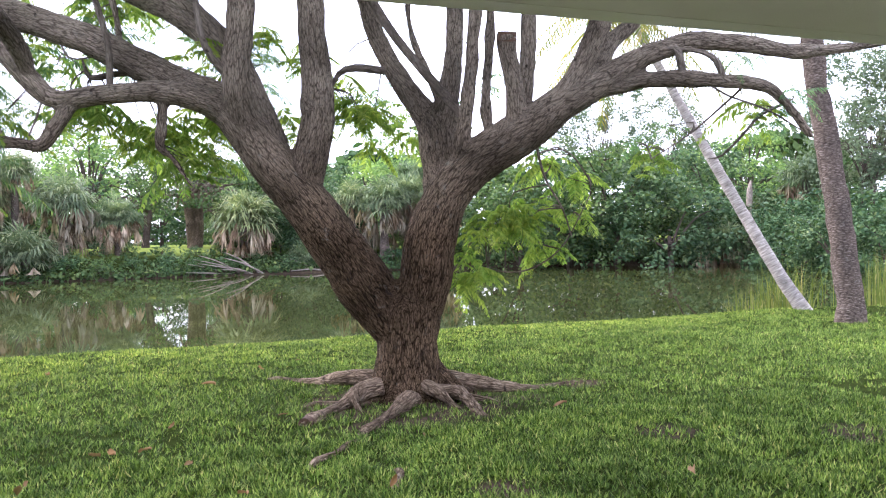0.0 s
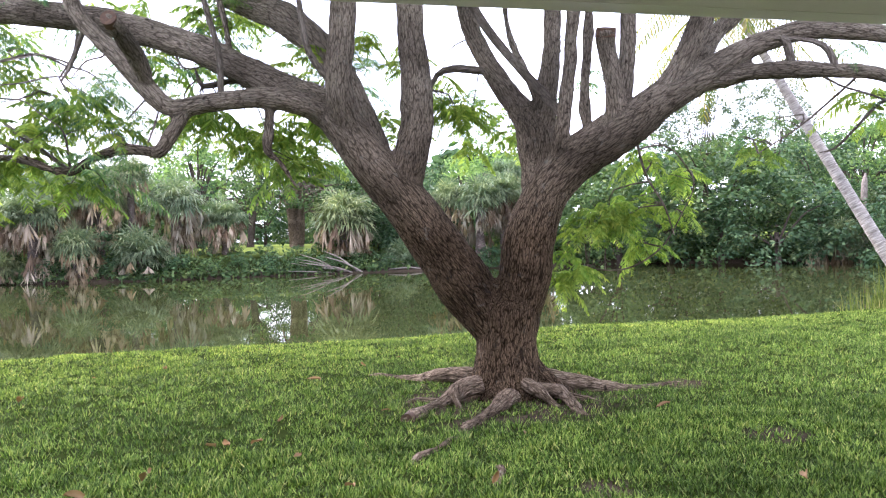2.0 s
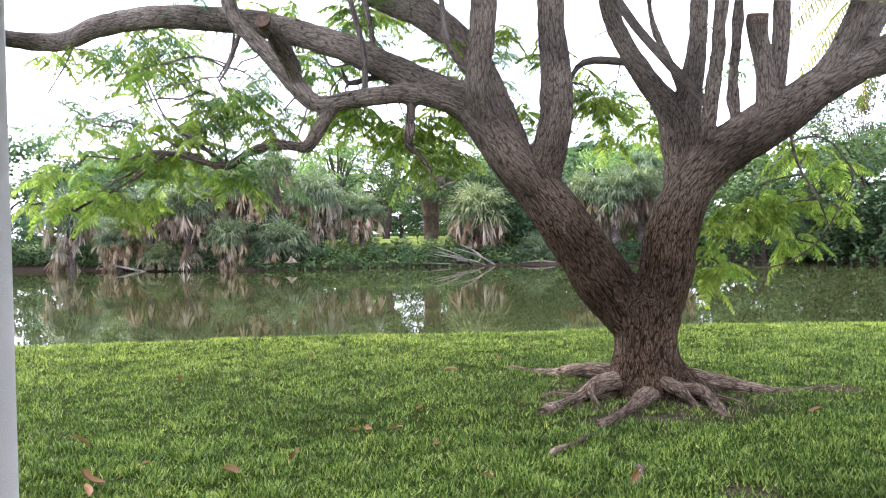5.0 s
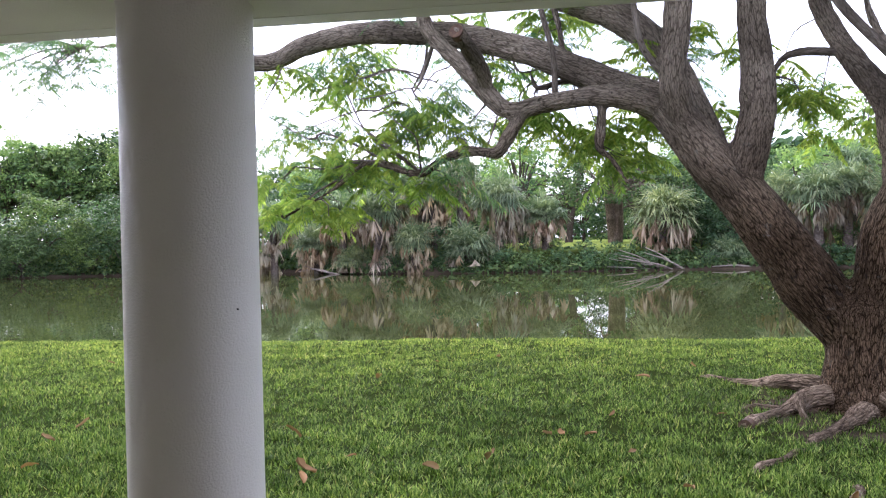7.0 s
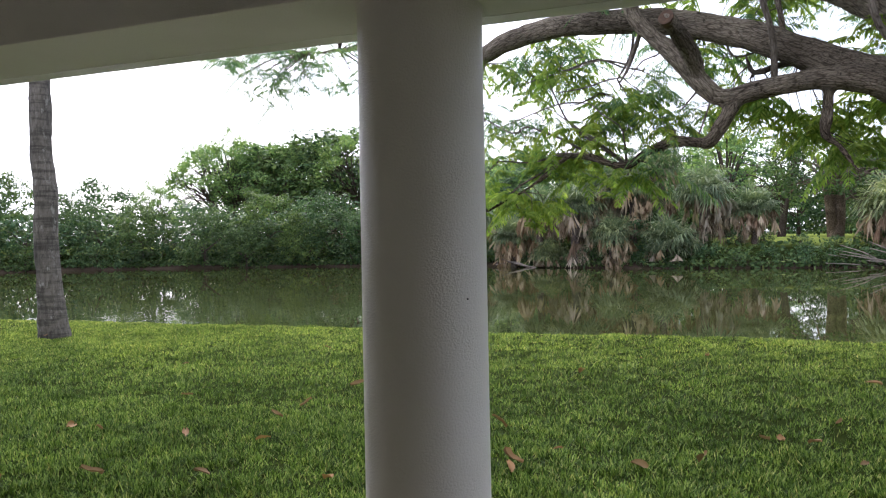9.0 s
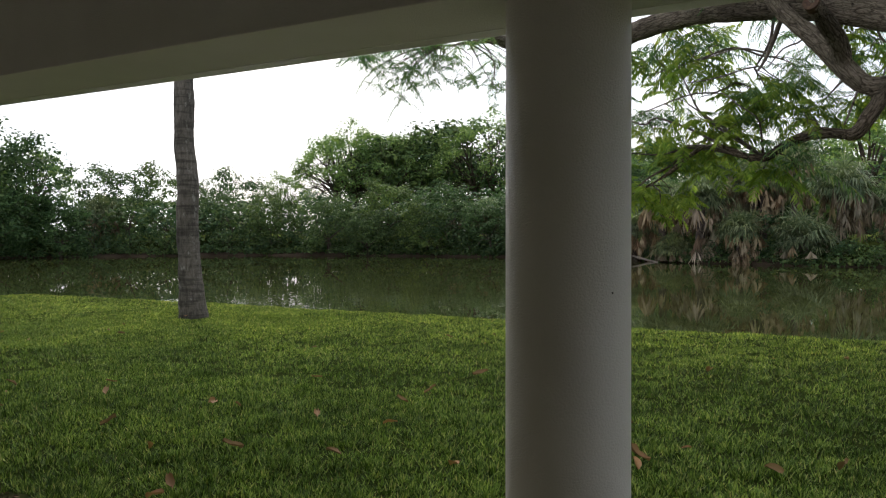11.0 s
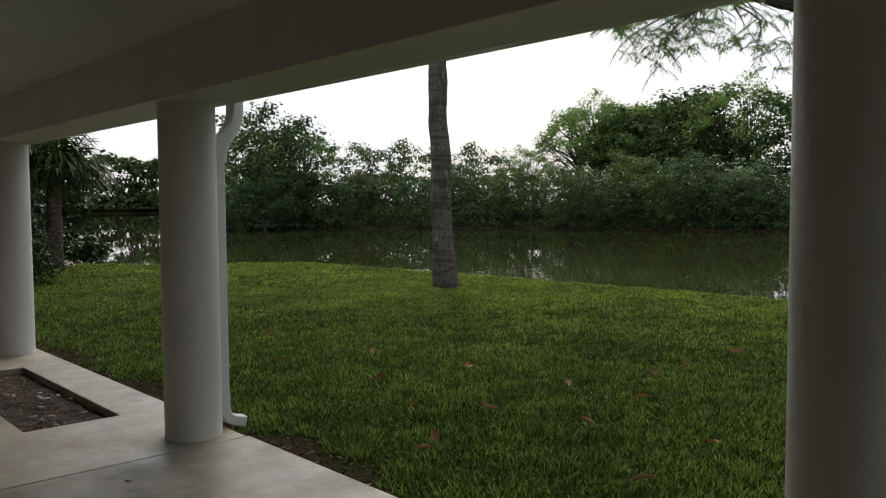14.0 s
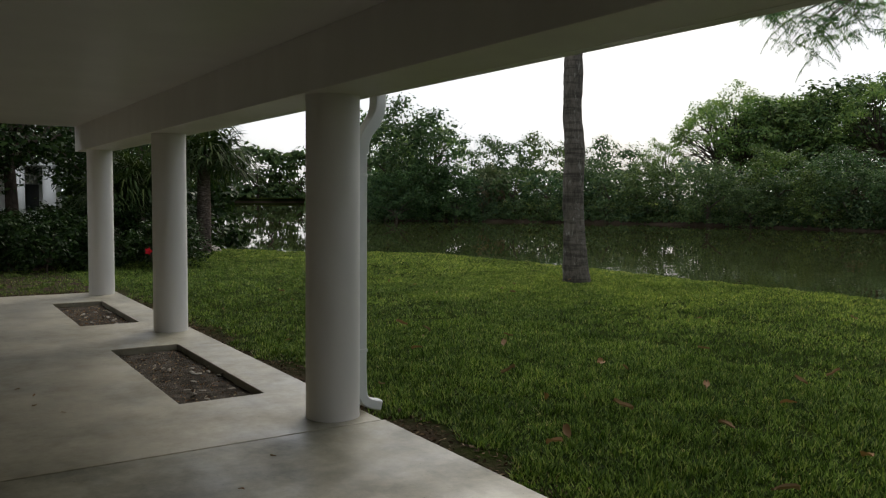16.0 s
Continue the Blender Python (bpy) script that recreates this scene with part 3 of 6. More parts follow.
gx = np.concatenate([[-900, -500], np.arange(-345, -140, 5.0), np.arange(-140, -32, 2.0), np.arange(-32, 24, 0.4), np.arange(24, 100, 2.0), [140, 220, 400, 900]])
gy = np.concatenate([[-600, -200, -80, -40, -20], np.arange(-10, 2.4, 1.0), np.arange(2.4, 17, 0.25), np.arange(17, 30, 1.0), np.arange(30, 80, 1.0), np.arange(80, 164, 4.0), [170, 240, 400, 1200]])
mx, my = np.meshgrid(gx, gy)
gp = np.stack([mx.ravel(), my.ravel()], 1)
gv = np.column_stack([gp, ground_z(gp)])
ii, jj = np.meshgrid(np.arange(len(gy) - 1), np.arange(len(gx) - 1), indexing="ij")
ga = (ii * len(gx) + jj).ravel()
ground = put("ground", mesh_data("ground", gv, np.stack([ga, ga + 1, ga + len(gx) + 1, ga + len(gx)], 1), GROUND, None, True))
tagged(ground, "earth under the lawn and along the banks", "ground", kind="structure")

bm = bmesh.new()
bm.faces.new([bm.verts.new(p) for p in ((-332, 4, WATER_Z), (110, 4, WATER_Z), (110, 156, WATER_Z), (-332, 156, WATER_Z))])
water = part("water", bm, WATER)
tagged(water, "still murky green lake mirroring trees and sky", "lake", kind="structure")

# ---- patio ----
FLOOR_Y, COL_Y, BEAM_Z, CEIL_Z, HOUSE_Y, END_X = 2.63, 2.37, 2.42, 2.80, -4.2, -14.62
JOINT_X = -5.17
PLANTERS = [(-9.05, -6.40), (-13.35, -10.88)]
BED_Y0, BED_Y1 = 1.48, 2.18


def slab(name, xs, ys, holes, mat, label):
    bm = bmesh.new()
    grid = {(i, j): bm.verts.new((x, y, 0)) for i, x in enumerate(xs) for j, y in enumerate(ys)}
    faces = []
    for i in range(len(xs) - 1):
        for j in range(len(ys) - 1):
            if (i, j) not in holes:
                faces.append(bm.faces.new([grid[i, j], grid[i + 1, j], grid[i + 1, j + 1], grid[i, j + 1]]))
    low = bmesh.ops.extrude_face_region(bm, geom=faces)["geom"]
    bmesh.ops.translate(bm, vec=(0, 0, -0.14), verts=[g for g in low if isinstance(g, bmesh.types.BMVert)])
    bmesh.ops.recalc_face_normals(bm, faces=bm.faces)
    sharp = [e for e in bm.edges if e.is_manifold and e.calc_face_angle() > 1 and all(vt.co.z > -0.01 for vt in e.verts)]
    bmesh.ops.bevel(bm, geom=sharp, offset=0.008, segments=2, affect="EDGES", profile=0.5)
    return tagged(part(name, bm, mat), label, "patio floor", kind="structure")


slab("floor", [END_X, PLANTERS[1][0], PLANTERS[1][1], PLANTERS[0][0], PLANTERS[0][1], JOINT_X - 0.004], [HOUSE_Y, BED_Y0, BED_Y1, FLOOR_Y],
     {(1, 1), (3, 1)}, SLAB_PAINTED, "beige painted concrete patio floor with two cut-out beds")
slab("floor_worn", [JOINT_X + 0.004, 7.0], [HOUSE_Y, FLOOR_Y + 0.02], set(), SLAB_BARE, "worn concrete patio floor with dark stains")

rng = np.random.default_rng(5)
for x0, x1 in PLANTERS:
    bed = thing("planting_bed", ((x0 + x1) / 2, (BED_Y0 + BED_Y1) / 2, -0.07), "bare dry soil bed sunk into the patio floor", "planting bed", "patio beds")
    nx, ny = 40, 14
    qx, qy = np.meshgrid(np.linspace(x0, x1, nx) - (x0 + x1) / 2, np.linspace(BED_Y0, BED_Y1, ny) - (BED_Y0 + BED_Y1) / 2)
    qz = np.array([noise.noise(Vector((a * 2.2 + x0, b2 * 2.2, 0))) * 0.025 + noise.noise(Vector((a * 9, b2 * 9 + x0, 3))) * 0.012 for a, b2 in zip(qx.ravel(), qy.ravel())])
    ii, jj = np.meshgrid(np.arange(ny - 1), np.arange(nx - 1), indexing="ij")
    qa = (ii * nx + jj).ravel()
    put("soil", mesh_data("soil", np.column_stack([qx.ravel(), qy.ravel(), qz]), np.stack([qa, qa + 1, qa + nx + 1, qa + nx], 1), SOIL, None, True), bed)
    n = 700
    spot = np.column_stack([(rng.random(n) - 0.5) * (x1 - x0 - 0.1), (rng.random(n) - 0.5) * (BED_Y1 - BED_Y0 - 0.06), np.full(n, 0.012)])
    cv, cf = leaves(rng, spot, np.full((n, 3), 0.004), 1, 0.024, 0.014, 2.0)
    put("litter", mesh_data("litter", cv, cf, DRYLEAF), bed, "brown leaf bits and crumbs", "stuff")
    for k in range(16):
        bm = bmesh.new()
        bmesh.ops.create_icosphere(bm, subdivisions=1, radius=0.022 + 0.012 * rng.random())
        for vert in bm.verts:
            vert.co.x *= 1.4
            vert.co.y *= 0.8
            vert.co.z *= 0.3
        flake = part("shell", bm, CHIP, bed)
        flake.matrix_basis = Matrix.LocRotScale(((rng.random() - 0.3) * (x1 - x0) * 0.65, (rng.random() - 0.25) * 0.5, 0.022), Euler((0.3 * rng.normal(), 0.3 * rng.normal(), 6.28 * rng.random())), Vector((1, 1, 1)))

bm = bmesh.new()
box(bm, END_X - 0.4, HOUSE_Y, CEIL_Z, 7.0, 2.12, CEIL_Z + 0.16)
tagged(part("ceiling", bm, CEIL), "smooth off-white painted porch ceiling", "ceiling", kind="structure")
bm = bmesh.new()
box(bm, END_X - 0.52, 2.12, BEAM_Z - 0.032, 7.0, 2.54, 2.96, 0.005)
beam = tagged(part("beam", bm, PAINT), "white painted porch beam over the columns", "beam", kind="structure")
bm = bmesh.new()
box(bm, END_X - 0.55, 2.5405, BEAM_Z - 0.032, 7.0, 2.765, 3.02)
for vert in bm.verts:
    if vert.co.z < 2.6 and vert.co.y > 2.7:
        vert.co.z += 0.035
tagged(part("trim", bm, PAINT), "white eaves board along the porch edge", "eaves", kind="structure")
bm = bmesh.new()
box(bm, END_X - 0.7, HOUSE_Y - 0.3, 3.03, 7.2, 2.85, 3.13)
tagged(part("roof", bm, WALL), "flat roof over the porch", "roof", kind="structure")
# unseen wall added behind the porch; closes it and sets how dim it is
bm = bmesh.new()
box(bm, END_X - 0.1, HOUSE_Y - 0.25, -0.15, 7.25, HOUSE_Y, 3.03)
tagged(part("wall_house", bm, WALL), "plain unseen wall added behind the porch", "wall", kind="structure")
# unseen block above the porch, added to keep sky off the near lawn
bm = bmesh.new()
box(bm, END_X - 0.5, HOUSE_Y - 0.25, 3.14, 7.25, 2.55, 6.1)
tagged(part("wall_upper", bm, WALL), "plain unseen block over the porch, added to block sky", "wall", kind="structure")
# unseen side wall, its length set by how much light should enter
bm = bmesh.new()
box(bm, 7.0, HOUSE_Y, -0.15, 7.25, 0.6, 3.03)
tagged(part("wall_side", bm, WALL), "plain unseen side wall added to limit the porch's light", "wall", kind="structure")


def column(x, label):
    bm = bmesh.new()
    rings, sides, ring = [], 48, []
    for z, r in ((0.0, 0.203), (0.03, 0.2015), (0.6, 0.2015), (1.2, 0.2005), (1.9, 0.1995), (2.37, 0.199), (2.385, 0.201), (BEAM_Z - 0.02, 0.206)):
        ring = [bm.verts.new((r * math.cos(2 * math.pi * k / sides), r * math.sin(2 * math.pi * k / sides), z)) for k in range(sides)]
        if rings:
            for k in range(sides):
                bm.faces.new([rings[-1][k], rings[-1][(k + 1) % sides], ring[(k + 1) % sides], ring[k]])
        rings.append(ring)
    ob = part("column", bm, PAINT, None, "", True)
    ob.location = (x, COL_Y, 0)
    return tagged(ob, label, "column", "porch columns", "structure")


COLS = [(-0.90, "round white stucco porch column, close by"), (-5.47, "round white stucco porch column with a downspout behind it"),
        (-10.04, "round white stucco porch column between two soil beds"), (-14.35, "round white stucco porch column at the patio's end")]
for x, label in COLS:
    column(x, label)
FLY = plain_material("dark_speck", [(0.3, (0.01, 0.01, 0.01)), (0.7, (0.02, 0.02, 0.02))], 30.0, 0.6)
bm = bmesh.new()
bmesh.ops.create_icosphere(bm, subdivisions=1, radius=0.0035)
speck = part("speck", bm, FLY)
speck.location = (-0.7205, 2.2810, 1.475)
tagged(speck, "tiny dark speck stuck on the white column", "speck")

# downspout: elbow out of the eaves, straight pipe, shoe at the foot
spout = thing("downspout", (-5.54, 2.755, -0.1), "white painted metal downspout with an elbow and a foot", "downspout")


def duct(name, pts, label="", swell=1.0):
    """A folded sheet-metal pipe of oblong section through points in the y-z plane, with rounded corners."""
    line = spline([(p[0], p[1], p[2], 0) for p in pts], 0.05)[:, :3]
    ways = unit(np.gradient(line, axis=0))
    sec = [(-0.045, -0.03), (-0.035, -0.038), (0.035, -0.038), (0.045, -0.03), (0.045, 0.03), (0.035, 0.038), (-0.035, 0.038), (-0.045, 0.03)]
    bm = bmesh.new()
    last = None
    for p, way in zip(line, ways):
        across = np.array([1.0, 0, 0])
        out = np.cross(way, across)
        ring = [bm.verts.new(p + across * a * swell + out * o * swell) for a, o in sec]
        if last:
            for k in range(8):
                bm.faces.new([last[k], last[(k + 1) % 8], ring[(k + 1) % 8], ring[k]])
        last = ring
    return part(name, bm, METAL, spout, label, False)


duct("elbow", [(0, 0.03, 2.60), (0, 0.03, 2.50), (0, 0.022, 2.41), (0, -0.02, 2.32), (0, -0.075, 2.25), (0, -0.112, 2.17), (0, -0.118, 2.08)], "curved elbow under the eaves", 1.28)
duct("pipe", [(0, -0.118, 2.14), (0, -0.118, 1.1), (0, -0.118, 0.36), (0, -0.118, 0.22)])
duct("shoe", [(0, -0.118, 0.38), (0, -0.118, 0.30), (0, -0.11, 0.20), (0, -0.07, 0.15), (0, -0.01, 0.125), (0, 0.05, 0.11)], "kicked-out foot of the pipe", 1.07)
for z in (0.55, 1.9):
    bm = bmesh.new()
    box(bm, -0.05, -0.178, z, 0.05, -0.078, z + 0.025, 0.003)
    part("strap", bm, METAL, spout)


# ---- the big tree on the lawn ----
tree = thing("shade_tree", (0, 0, 0), "old spreading tree with furrowed bark and feathery leaves", "tree")
TIPS, GROWN = [], []


def bough(name, pts, mat, sides, step, lump, cap=None):
    pts = [tuple(p) for p in pts]
    if len(TIPS) > 2 and name != "stub":
        known = np.vstack(TIPS)
        p = known[np.argmin(np.linalg.norm(known[:, :3] - np.array(pts[0][:3]), axis=1))]
        if np.linalg.norm(p[:3] - np.array(pts[0][:3])) < 0.6:
            pts[0] = (p[0], p[1], p[2], min(pts[0][3], p[3] * 0.8))
    TIPS.append(spline(pts, 0.15))
    if name in ("limb", "trunk", "stub") or (name == "branch" and pts[0][3] >= 0.05):
        GROWN.append(pts)
        if cap:
            end, way = Vector(pts[-1][:3]), (Vector(pts[-1][:3]) - Vector(pts[-2][:3])).normalized()
            bm = bmesh.new()
            bmesh.ops.create_cone(bm, cap_ends=True, segments=20, radius1=pts[-1][3] * 0.9, radius2=pts[-1][3] * 0.86, depth=0.09)
            bmesh.ops.transform(bm, verts=bm.verts, matrix=Matrix.Translation(end - way * 0.036) @ way.to_track_quat("Z", "Y").to_matrix().to_4x4())
            part("cut_face", bm, cap, tree, "sawn brown end of a lopped limb")
        return None
    return limb(name, pts, mat, tree, sides, step, lump, "", len(TIPS) * 3.1)


bough("trunk", [(3.13, 8.67, -0.26, 0.590), (3.14, 8.67, 0.01, 0.408), (3.15, 8.66, 0.28, 0.356), (3.15, 8.66, 0.52, 0.335), (3.18, 8.65, 0.84, 0.353), (3.19, 8.65, 1.02, 0.252)], BARK, 28, 0.06, 0.16)
bough("limb", [(3.07, 8.69, 0.62, 0.278), (2.75, 8.82, 1.09, 0.316), (2.43, 8.95, 1.60, 0.291), (2.09, 9.09, 2.12, 0.268), (1.79, 9.21, 2.51, 0.258), (1.50, 9.33, 2.95, 0.236), (1.31, 9.42, 3.16, 0.218), (0.88, 9.59, 3.38, 0.188), (0.49, 9.74, 3.60, 0.178), (-0.03, 9.93, 3.88, 0.169), (-0.56, 10.13, 4.10, 0.166), (-1.32, 10.40, 4.33, 0.165), (-2.43, 10.76, 4.49, 0.151), (-3.31, 11.03, 4.44, 0.141), (-3.97, 11.22, 4.28, 0.128), (-4.55, 10.20, 4.15, 0.095), (-4.30, 8.60, 3.95, 0.070), (-3.85, 7.35, 3.62, 0.040), (-4.10, 6.90, 3.50, 0.018)], BARK, 28, 0.06, 0.11)
bough("limb", [(3.22, 8.64, 0.71, 0.278), (3.35, 8.58, 1.15, 0.289), (3.42, 8.53, 1.64, 0.281), (3.58, 8.46, 2.09, 0.250), (3.87, 8.35, 2.43, 0.251), (4.20, 8.22, 2.65, 0.252), (4.47, 8.11, 2.83, 0.228), (4.73, 8.00, 3.04, 0.191), (5.05, 7.88, 3.23, 0.167), (5.41, 7.74, 3.45, 0.130), (5.78, 7.60, 3.63, 0.115), (6.16, 7.41, 3.70, 0.106), (6.60, 7.21, 3.65, 0.094), (7.02, 7.00, 3.55, 0.081), (7.62, 6.75, 3.58, 0.056), (8.34, 6.45, 3.70, 0.043)], BARK, 28, 0.06, 0.11)
bough("limb", [(3.65, 8.77, 1.89, 0.233), (3.68, 8.90, 2.34, 0.210), (3.69, 9.04, 2.81, 0.228), (3.58, 9.21, 3.13, 0.150), (3.32, 9.44, 3.62, 0.125), (3.15, 9.64, 4.09, 0.114), (3.06, 9.81, 4.65, 0.117), (2.85, 10.02, 5.55, 0.092)], BARK, 28, 0.06, 0.11)
bough("limb", [(1.29, 9.21, 3.09, 0.165), (0.86, 9.30, 3.23, 0.132), (0.35, 9.41, 3.25, 0.112), (-0.02, 9.49, 3.21, 0.108), (-0.37, 9.55, 3.16, 0.110), (-0.59, 9.56, 3.34, 0.112), (-0.86, 9.60, 3.67, 0.115), (-1.13, 9.64, 3.94, 0.097), (-1.36, 9.66, 4.26, 0.091), (-1.48, 9.64, 4.73, 0.078)], LIMBBARK, 16, 0.1, 0.11)
bough("stub", [(-0.64, 9.50, 3.50, 0.10), (-0.72, 9.15, 3.70, 0.094), (-0.868, 8.62, 3.89, 0.094)], BARK, 14, 0.06, 0.1, cap=CUTWOOD)
bough("branch", [(-0.28, 9.51, 3.15, 0.080), (-0.40, 9.51, 2.85, 0.086), (-0.53, 9.50, 2.67, 0.079), (-0.82, 9.55, 2.71, 0.060), (-1.17, 9.62, 2.64, 0.054), (-1.52, 9.69, 2.47, 0.048), (-2.12, 9.84, 2.66, 0.035), (-2.72, 9.99, 2.30, 0.029), (-3.39, 10.16, 2.00, 0.022)], LIMBBARK, 10, 0.1, 0.1)
bough("branch", [(0.67, 9.36, 3.27, 0.059), (0.67, 9.34, 2.95, 0.059), (0.64, 9.32, 2.66, 0.052), (0.75, 9.26, 2.56, 0.026), (0.95, 9.17, 2.23, 0.019)], LIMBBARK, 10, 0.1, 0.1)
bough("limb", [(1.48, 9.10, 2.79, 0.172), (1.42, 9.08, 3.32, 0.154), (1.45, 9.03, 3.75, 0.148), (1.49, 8.97, 4.23, 0.143), (1.54, 8.91, 4.95, 0.126), (1.51, 8.88, 5.79, 0.102)], LIMBBARK, 16, 0.1, 0.11)
bough("limb", [(2.05, 9.55, 2.41, 0.201), (1.74, 9.84, 3.19, 0.187), (1.44, 10.13, 3.90, 0.187), (0.95, 10.48, 4.44, 0.195), (0.46, 10.83, 4.74, 0.187), (-0.35, 11.29, 5.31, 0.165), (-1.19, 11.76, 6.13, 0.123)], LIMBBARK, 16, 0.06, 0.11)
bough("limb", [(2.20, 9.08, 2.24, 0.218), (2.26, 9.06, 2.81, 0.193), (2.30, 9.04, 3.26, 0.181), (2.26, 9.06, 3.83, 0.158), (2.24, 9.07, 4.27, 0.146), (2.19, 9.08, 5.03, 0.129), (2.06, 9.12, 6.05, 0.099)], LIMBBARK, 16, 0.06, 0.11)
bough("limb", [(5.18, 7.90, 3.20, 0.142), (5.39, 7.77, 3.27, 0.103), (5.65, 7.62, 3.30, 0.091), (5.97, 7.46, 3.29, 0.091), (6.35, 7.28, 3.25, 0.079), (6.72, 7.10, 3.19, 0.073), (6.91, 6.98, 2.99, 0.060), (7.12, 6.85, 2.62, 0.033)], LIMBBARK, 16, 0.1, 0.11)
bough("branch", [(5.91, 7.45, 3.32, 0.045), (5.90, 7.45, 3.56, 0.046), (5.84, 7.47, 3.62, 0.039)], LIMBBARK, 7, 0.1, 0.1)
bough("branch", [(6.30, 7.27, 3.27, 0.039), (6.28, 7.30, 3.46, 0.039), (6.13, 7.36, 3.57, 0.026), (5.78, 7.49, 3.62, 0.019)], LIMBBARK, 7, 0.1, 0.1)
bough("limb", [(4.71, 8.05, 2.99, 0.165), (4.92, 7.88, 3.38, 0.128), (5.04, 7.73, 3.76, 0.122), (5.14, 7.60, 4.15, 0.112), (5.30, 7.44, 4.88, 0.095)], LIMBBARK, 16, 0.1, 0.11)
bough("limb", [(5.16, 8.12, 3.41, 0.110), (5.50, 8.18, 3.79, 0.095), (5.88, 8.23, 4.12, 0.085), (6.49, 8.21, 4.75, 0.072)], LIMBBARK, 16, 0.1, 0.11)
bough("limb", [(3.69, 8.91, 2.73, 0.172), (3.82, 9.00, 3.19, 0.135), (3.93, 9.09, 3.73, 0.117), (4.01, 9.20, 4.29, 0.106), (4.05, 9.32, 5.33, 0.089)], LIMBBARK, 16, 0.1, 0.11)
bough("branch", [(3.55, 8.32, 2.30, 0.086), (3.69, 8.26, 2.69, 0.087), (3.75, 8.22, 3.12, 0.075), (3.81, 8.18, 3.70, 0.075), (3.83, 8.15, 4.28, 0.070), (3.77, 8.15, 5.10, 0.052)], LIMBBARK, 10, 0.1, 0.1)
bough("branch", [(3.76, 8.36, 2.84, 0.044), (3.58, 8.47, 3.19, 0.057), (3.34, 8.60, 3.52, 0.051), (3.05, 8.75, 3.95, 0.052), (2.81, 8.88, 4.42, 0.047)], LIMBBARK, 10, 0.1, 0.1)
bough("branch", [(4.11, 8.46, 2.61, 0.058), (4.10, 8.53, 3.18, 0.059), (4.18, 8.58, 3.81, 0.060), (4.24, 8.62, 4.57, 0.055)], LIMBBARK, 10, 0.1, 0.1)
bough("stub", [(4.30, 8.13, 2.72, 0.138), (4.26, 8.09, 3.10, 0.107), (4.20, 8.06, 3.41, 0.101), (4.13, 8.03, 3.64, 0.107), (4.12, 7.98, 3.79, 0.119)], BARK, 16, 0.1, 0.11, cap=CUTWOOD)
bough("branch", [(4.45, 8.29, 2.80, 0.103), (4.50, 8.32, 3.32, 0.091), (4.55, 8.34, 3.88, 0.093), (4.60, 8.36, 4.62, 0.082), (4.77, 8.35, 5.47, 0.063)], LIMBBARK, 16, 0.1, 0.11)
bough("branch", [(3.69, 9.01, 2.97, 0.054), (3.65, 9.08, 3.47, 0.048), (3.49, 9.18, 3.91, 0.048), (3.44, 9.25, 4.36, 0.042), (3.60, 9.25, 4.89, 0.036)], LIMBBARK, 10, 0.1, 0.1)
bough("shoot", [(0.23, 9.40, 3.31, 0.040), (0.15, 9.39, 3.72, 0.033), (0.04, 9.40, 4.19, 0.034), (-0.05, 9.39, 4.56, 0.027)], LIMBBARK, 7, 0.1, 0.1)
bough("shoot", [(1.20, 8.98, 3.15, 0.050), (1.11, 8.98, 3.67, 0.038), (1.02, 8.97, 4.15, 0.032), (0.99, 8.94, 4.51, 0.026)], LIMBBARK, 7, 0.1, 0.1)
bough("branch", [(3.11, 9.41, 3.61, 0.048), (2.85, 9.50, 3.66, 0.048), (2.66, 9.56, 3.59, 0.035), (2.57, 9.59, 3.42, 0.021)], LIMBBARK, 7, 0.1, 0.1)
bough("branch", [(0.40, 9.87, 3.86, 0.056), (0.24, 10.08, 4.11, 0.043), (0.12, 10.28, 4.71, 0.037)], LIMBBARK, 10, 0.1, 0.1)
bough("branch", [(-1.5, 10.38, 4.2, 0.022), (-1.51, 10.34, 3.92, 0.018), (-1.68, 10.34, 3.62, 0.011)], LIMBBARK, 6, 0.1, 0.08)
bough("branch", [(-1.66, 10.44, 3.81, 0.013), (-1.96, 10.53, 3.94, 0.013), (-2.4, 10.68, 3.88, 0.011), (-3.04, 10.88, 3.79, 0.008)], LIMBBARK, 6, 0.1, 0.08)
bough("branch", [(-3.62, 11.18, 4.39, 0.017), (-3.81, 11.19, 4.0, 0.013), (-4.08, 11.23, 3.59, 0.009)], LIMBBARK, 6, 0.1, 0.08)
bough("branch", [(-2.75, 10.69, 3.69, 0.008), (-2.49, 10.47, 3.43, 0.011), (-2.25, 10.26, 3.07, 0.015), (-1.69, 9.95, 2.64, 0.018), (-1.48, 9.75, 2.5, 0.021)], LIMBBARK, 6, 0.1, 0.08)
bough("branch", [(-4.24, 11.17, 3.27, 0.009), (-3.2, 10.7, 3.09, 0.012), (-2.93, 10.48, 3.13, 0.013), (-2.43, 10.19, 2.93, 0.015), (-1.97, 9.91, 2.67, 0.016)], LIMBBARK, 6, 0.1, 0.08)
bough("branch", [(-1.64, 9.75, 2.5, 0.021), (-2.1, 9.91, 2.63, 0.018), (-2.39, 10.02, 2.67, 0.015), (-2.78, 10.16, 2.62, 0.011), (-3.27, 10.33, 2.68, 0.007)], LIMBBARK, 6, 0.1, 0.08)
bough("branch", [(-3.23, 10.95, 3.45, 0.008), (-2.59, 10.74, 3.43, 0.01), (-2.18, 10.61, 3.42, 0.011), (-1.94, 10.53, 3.51, 0.011)], LIMBBARK, 6, 0.1, 0.08)
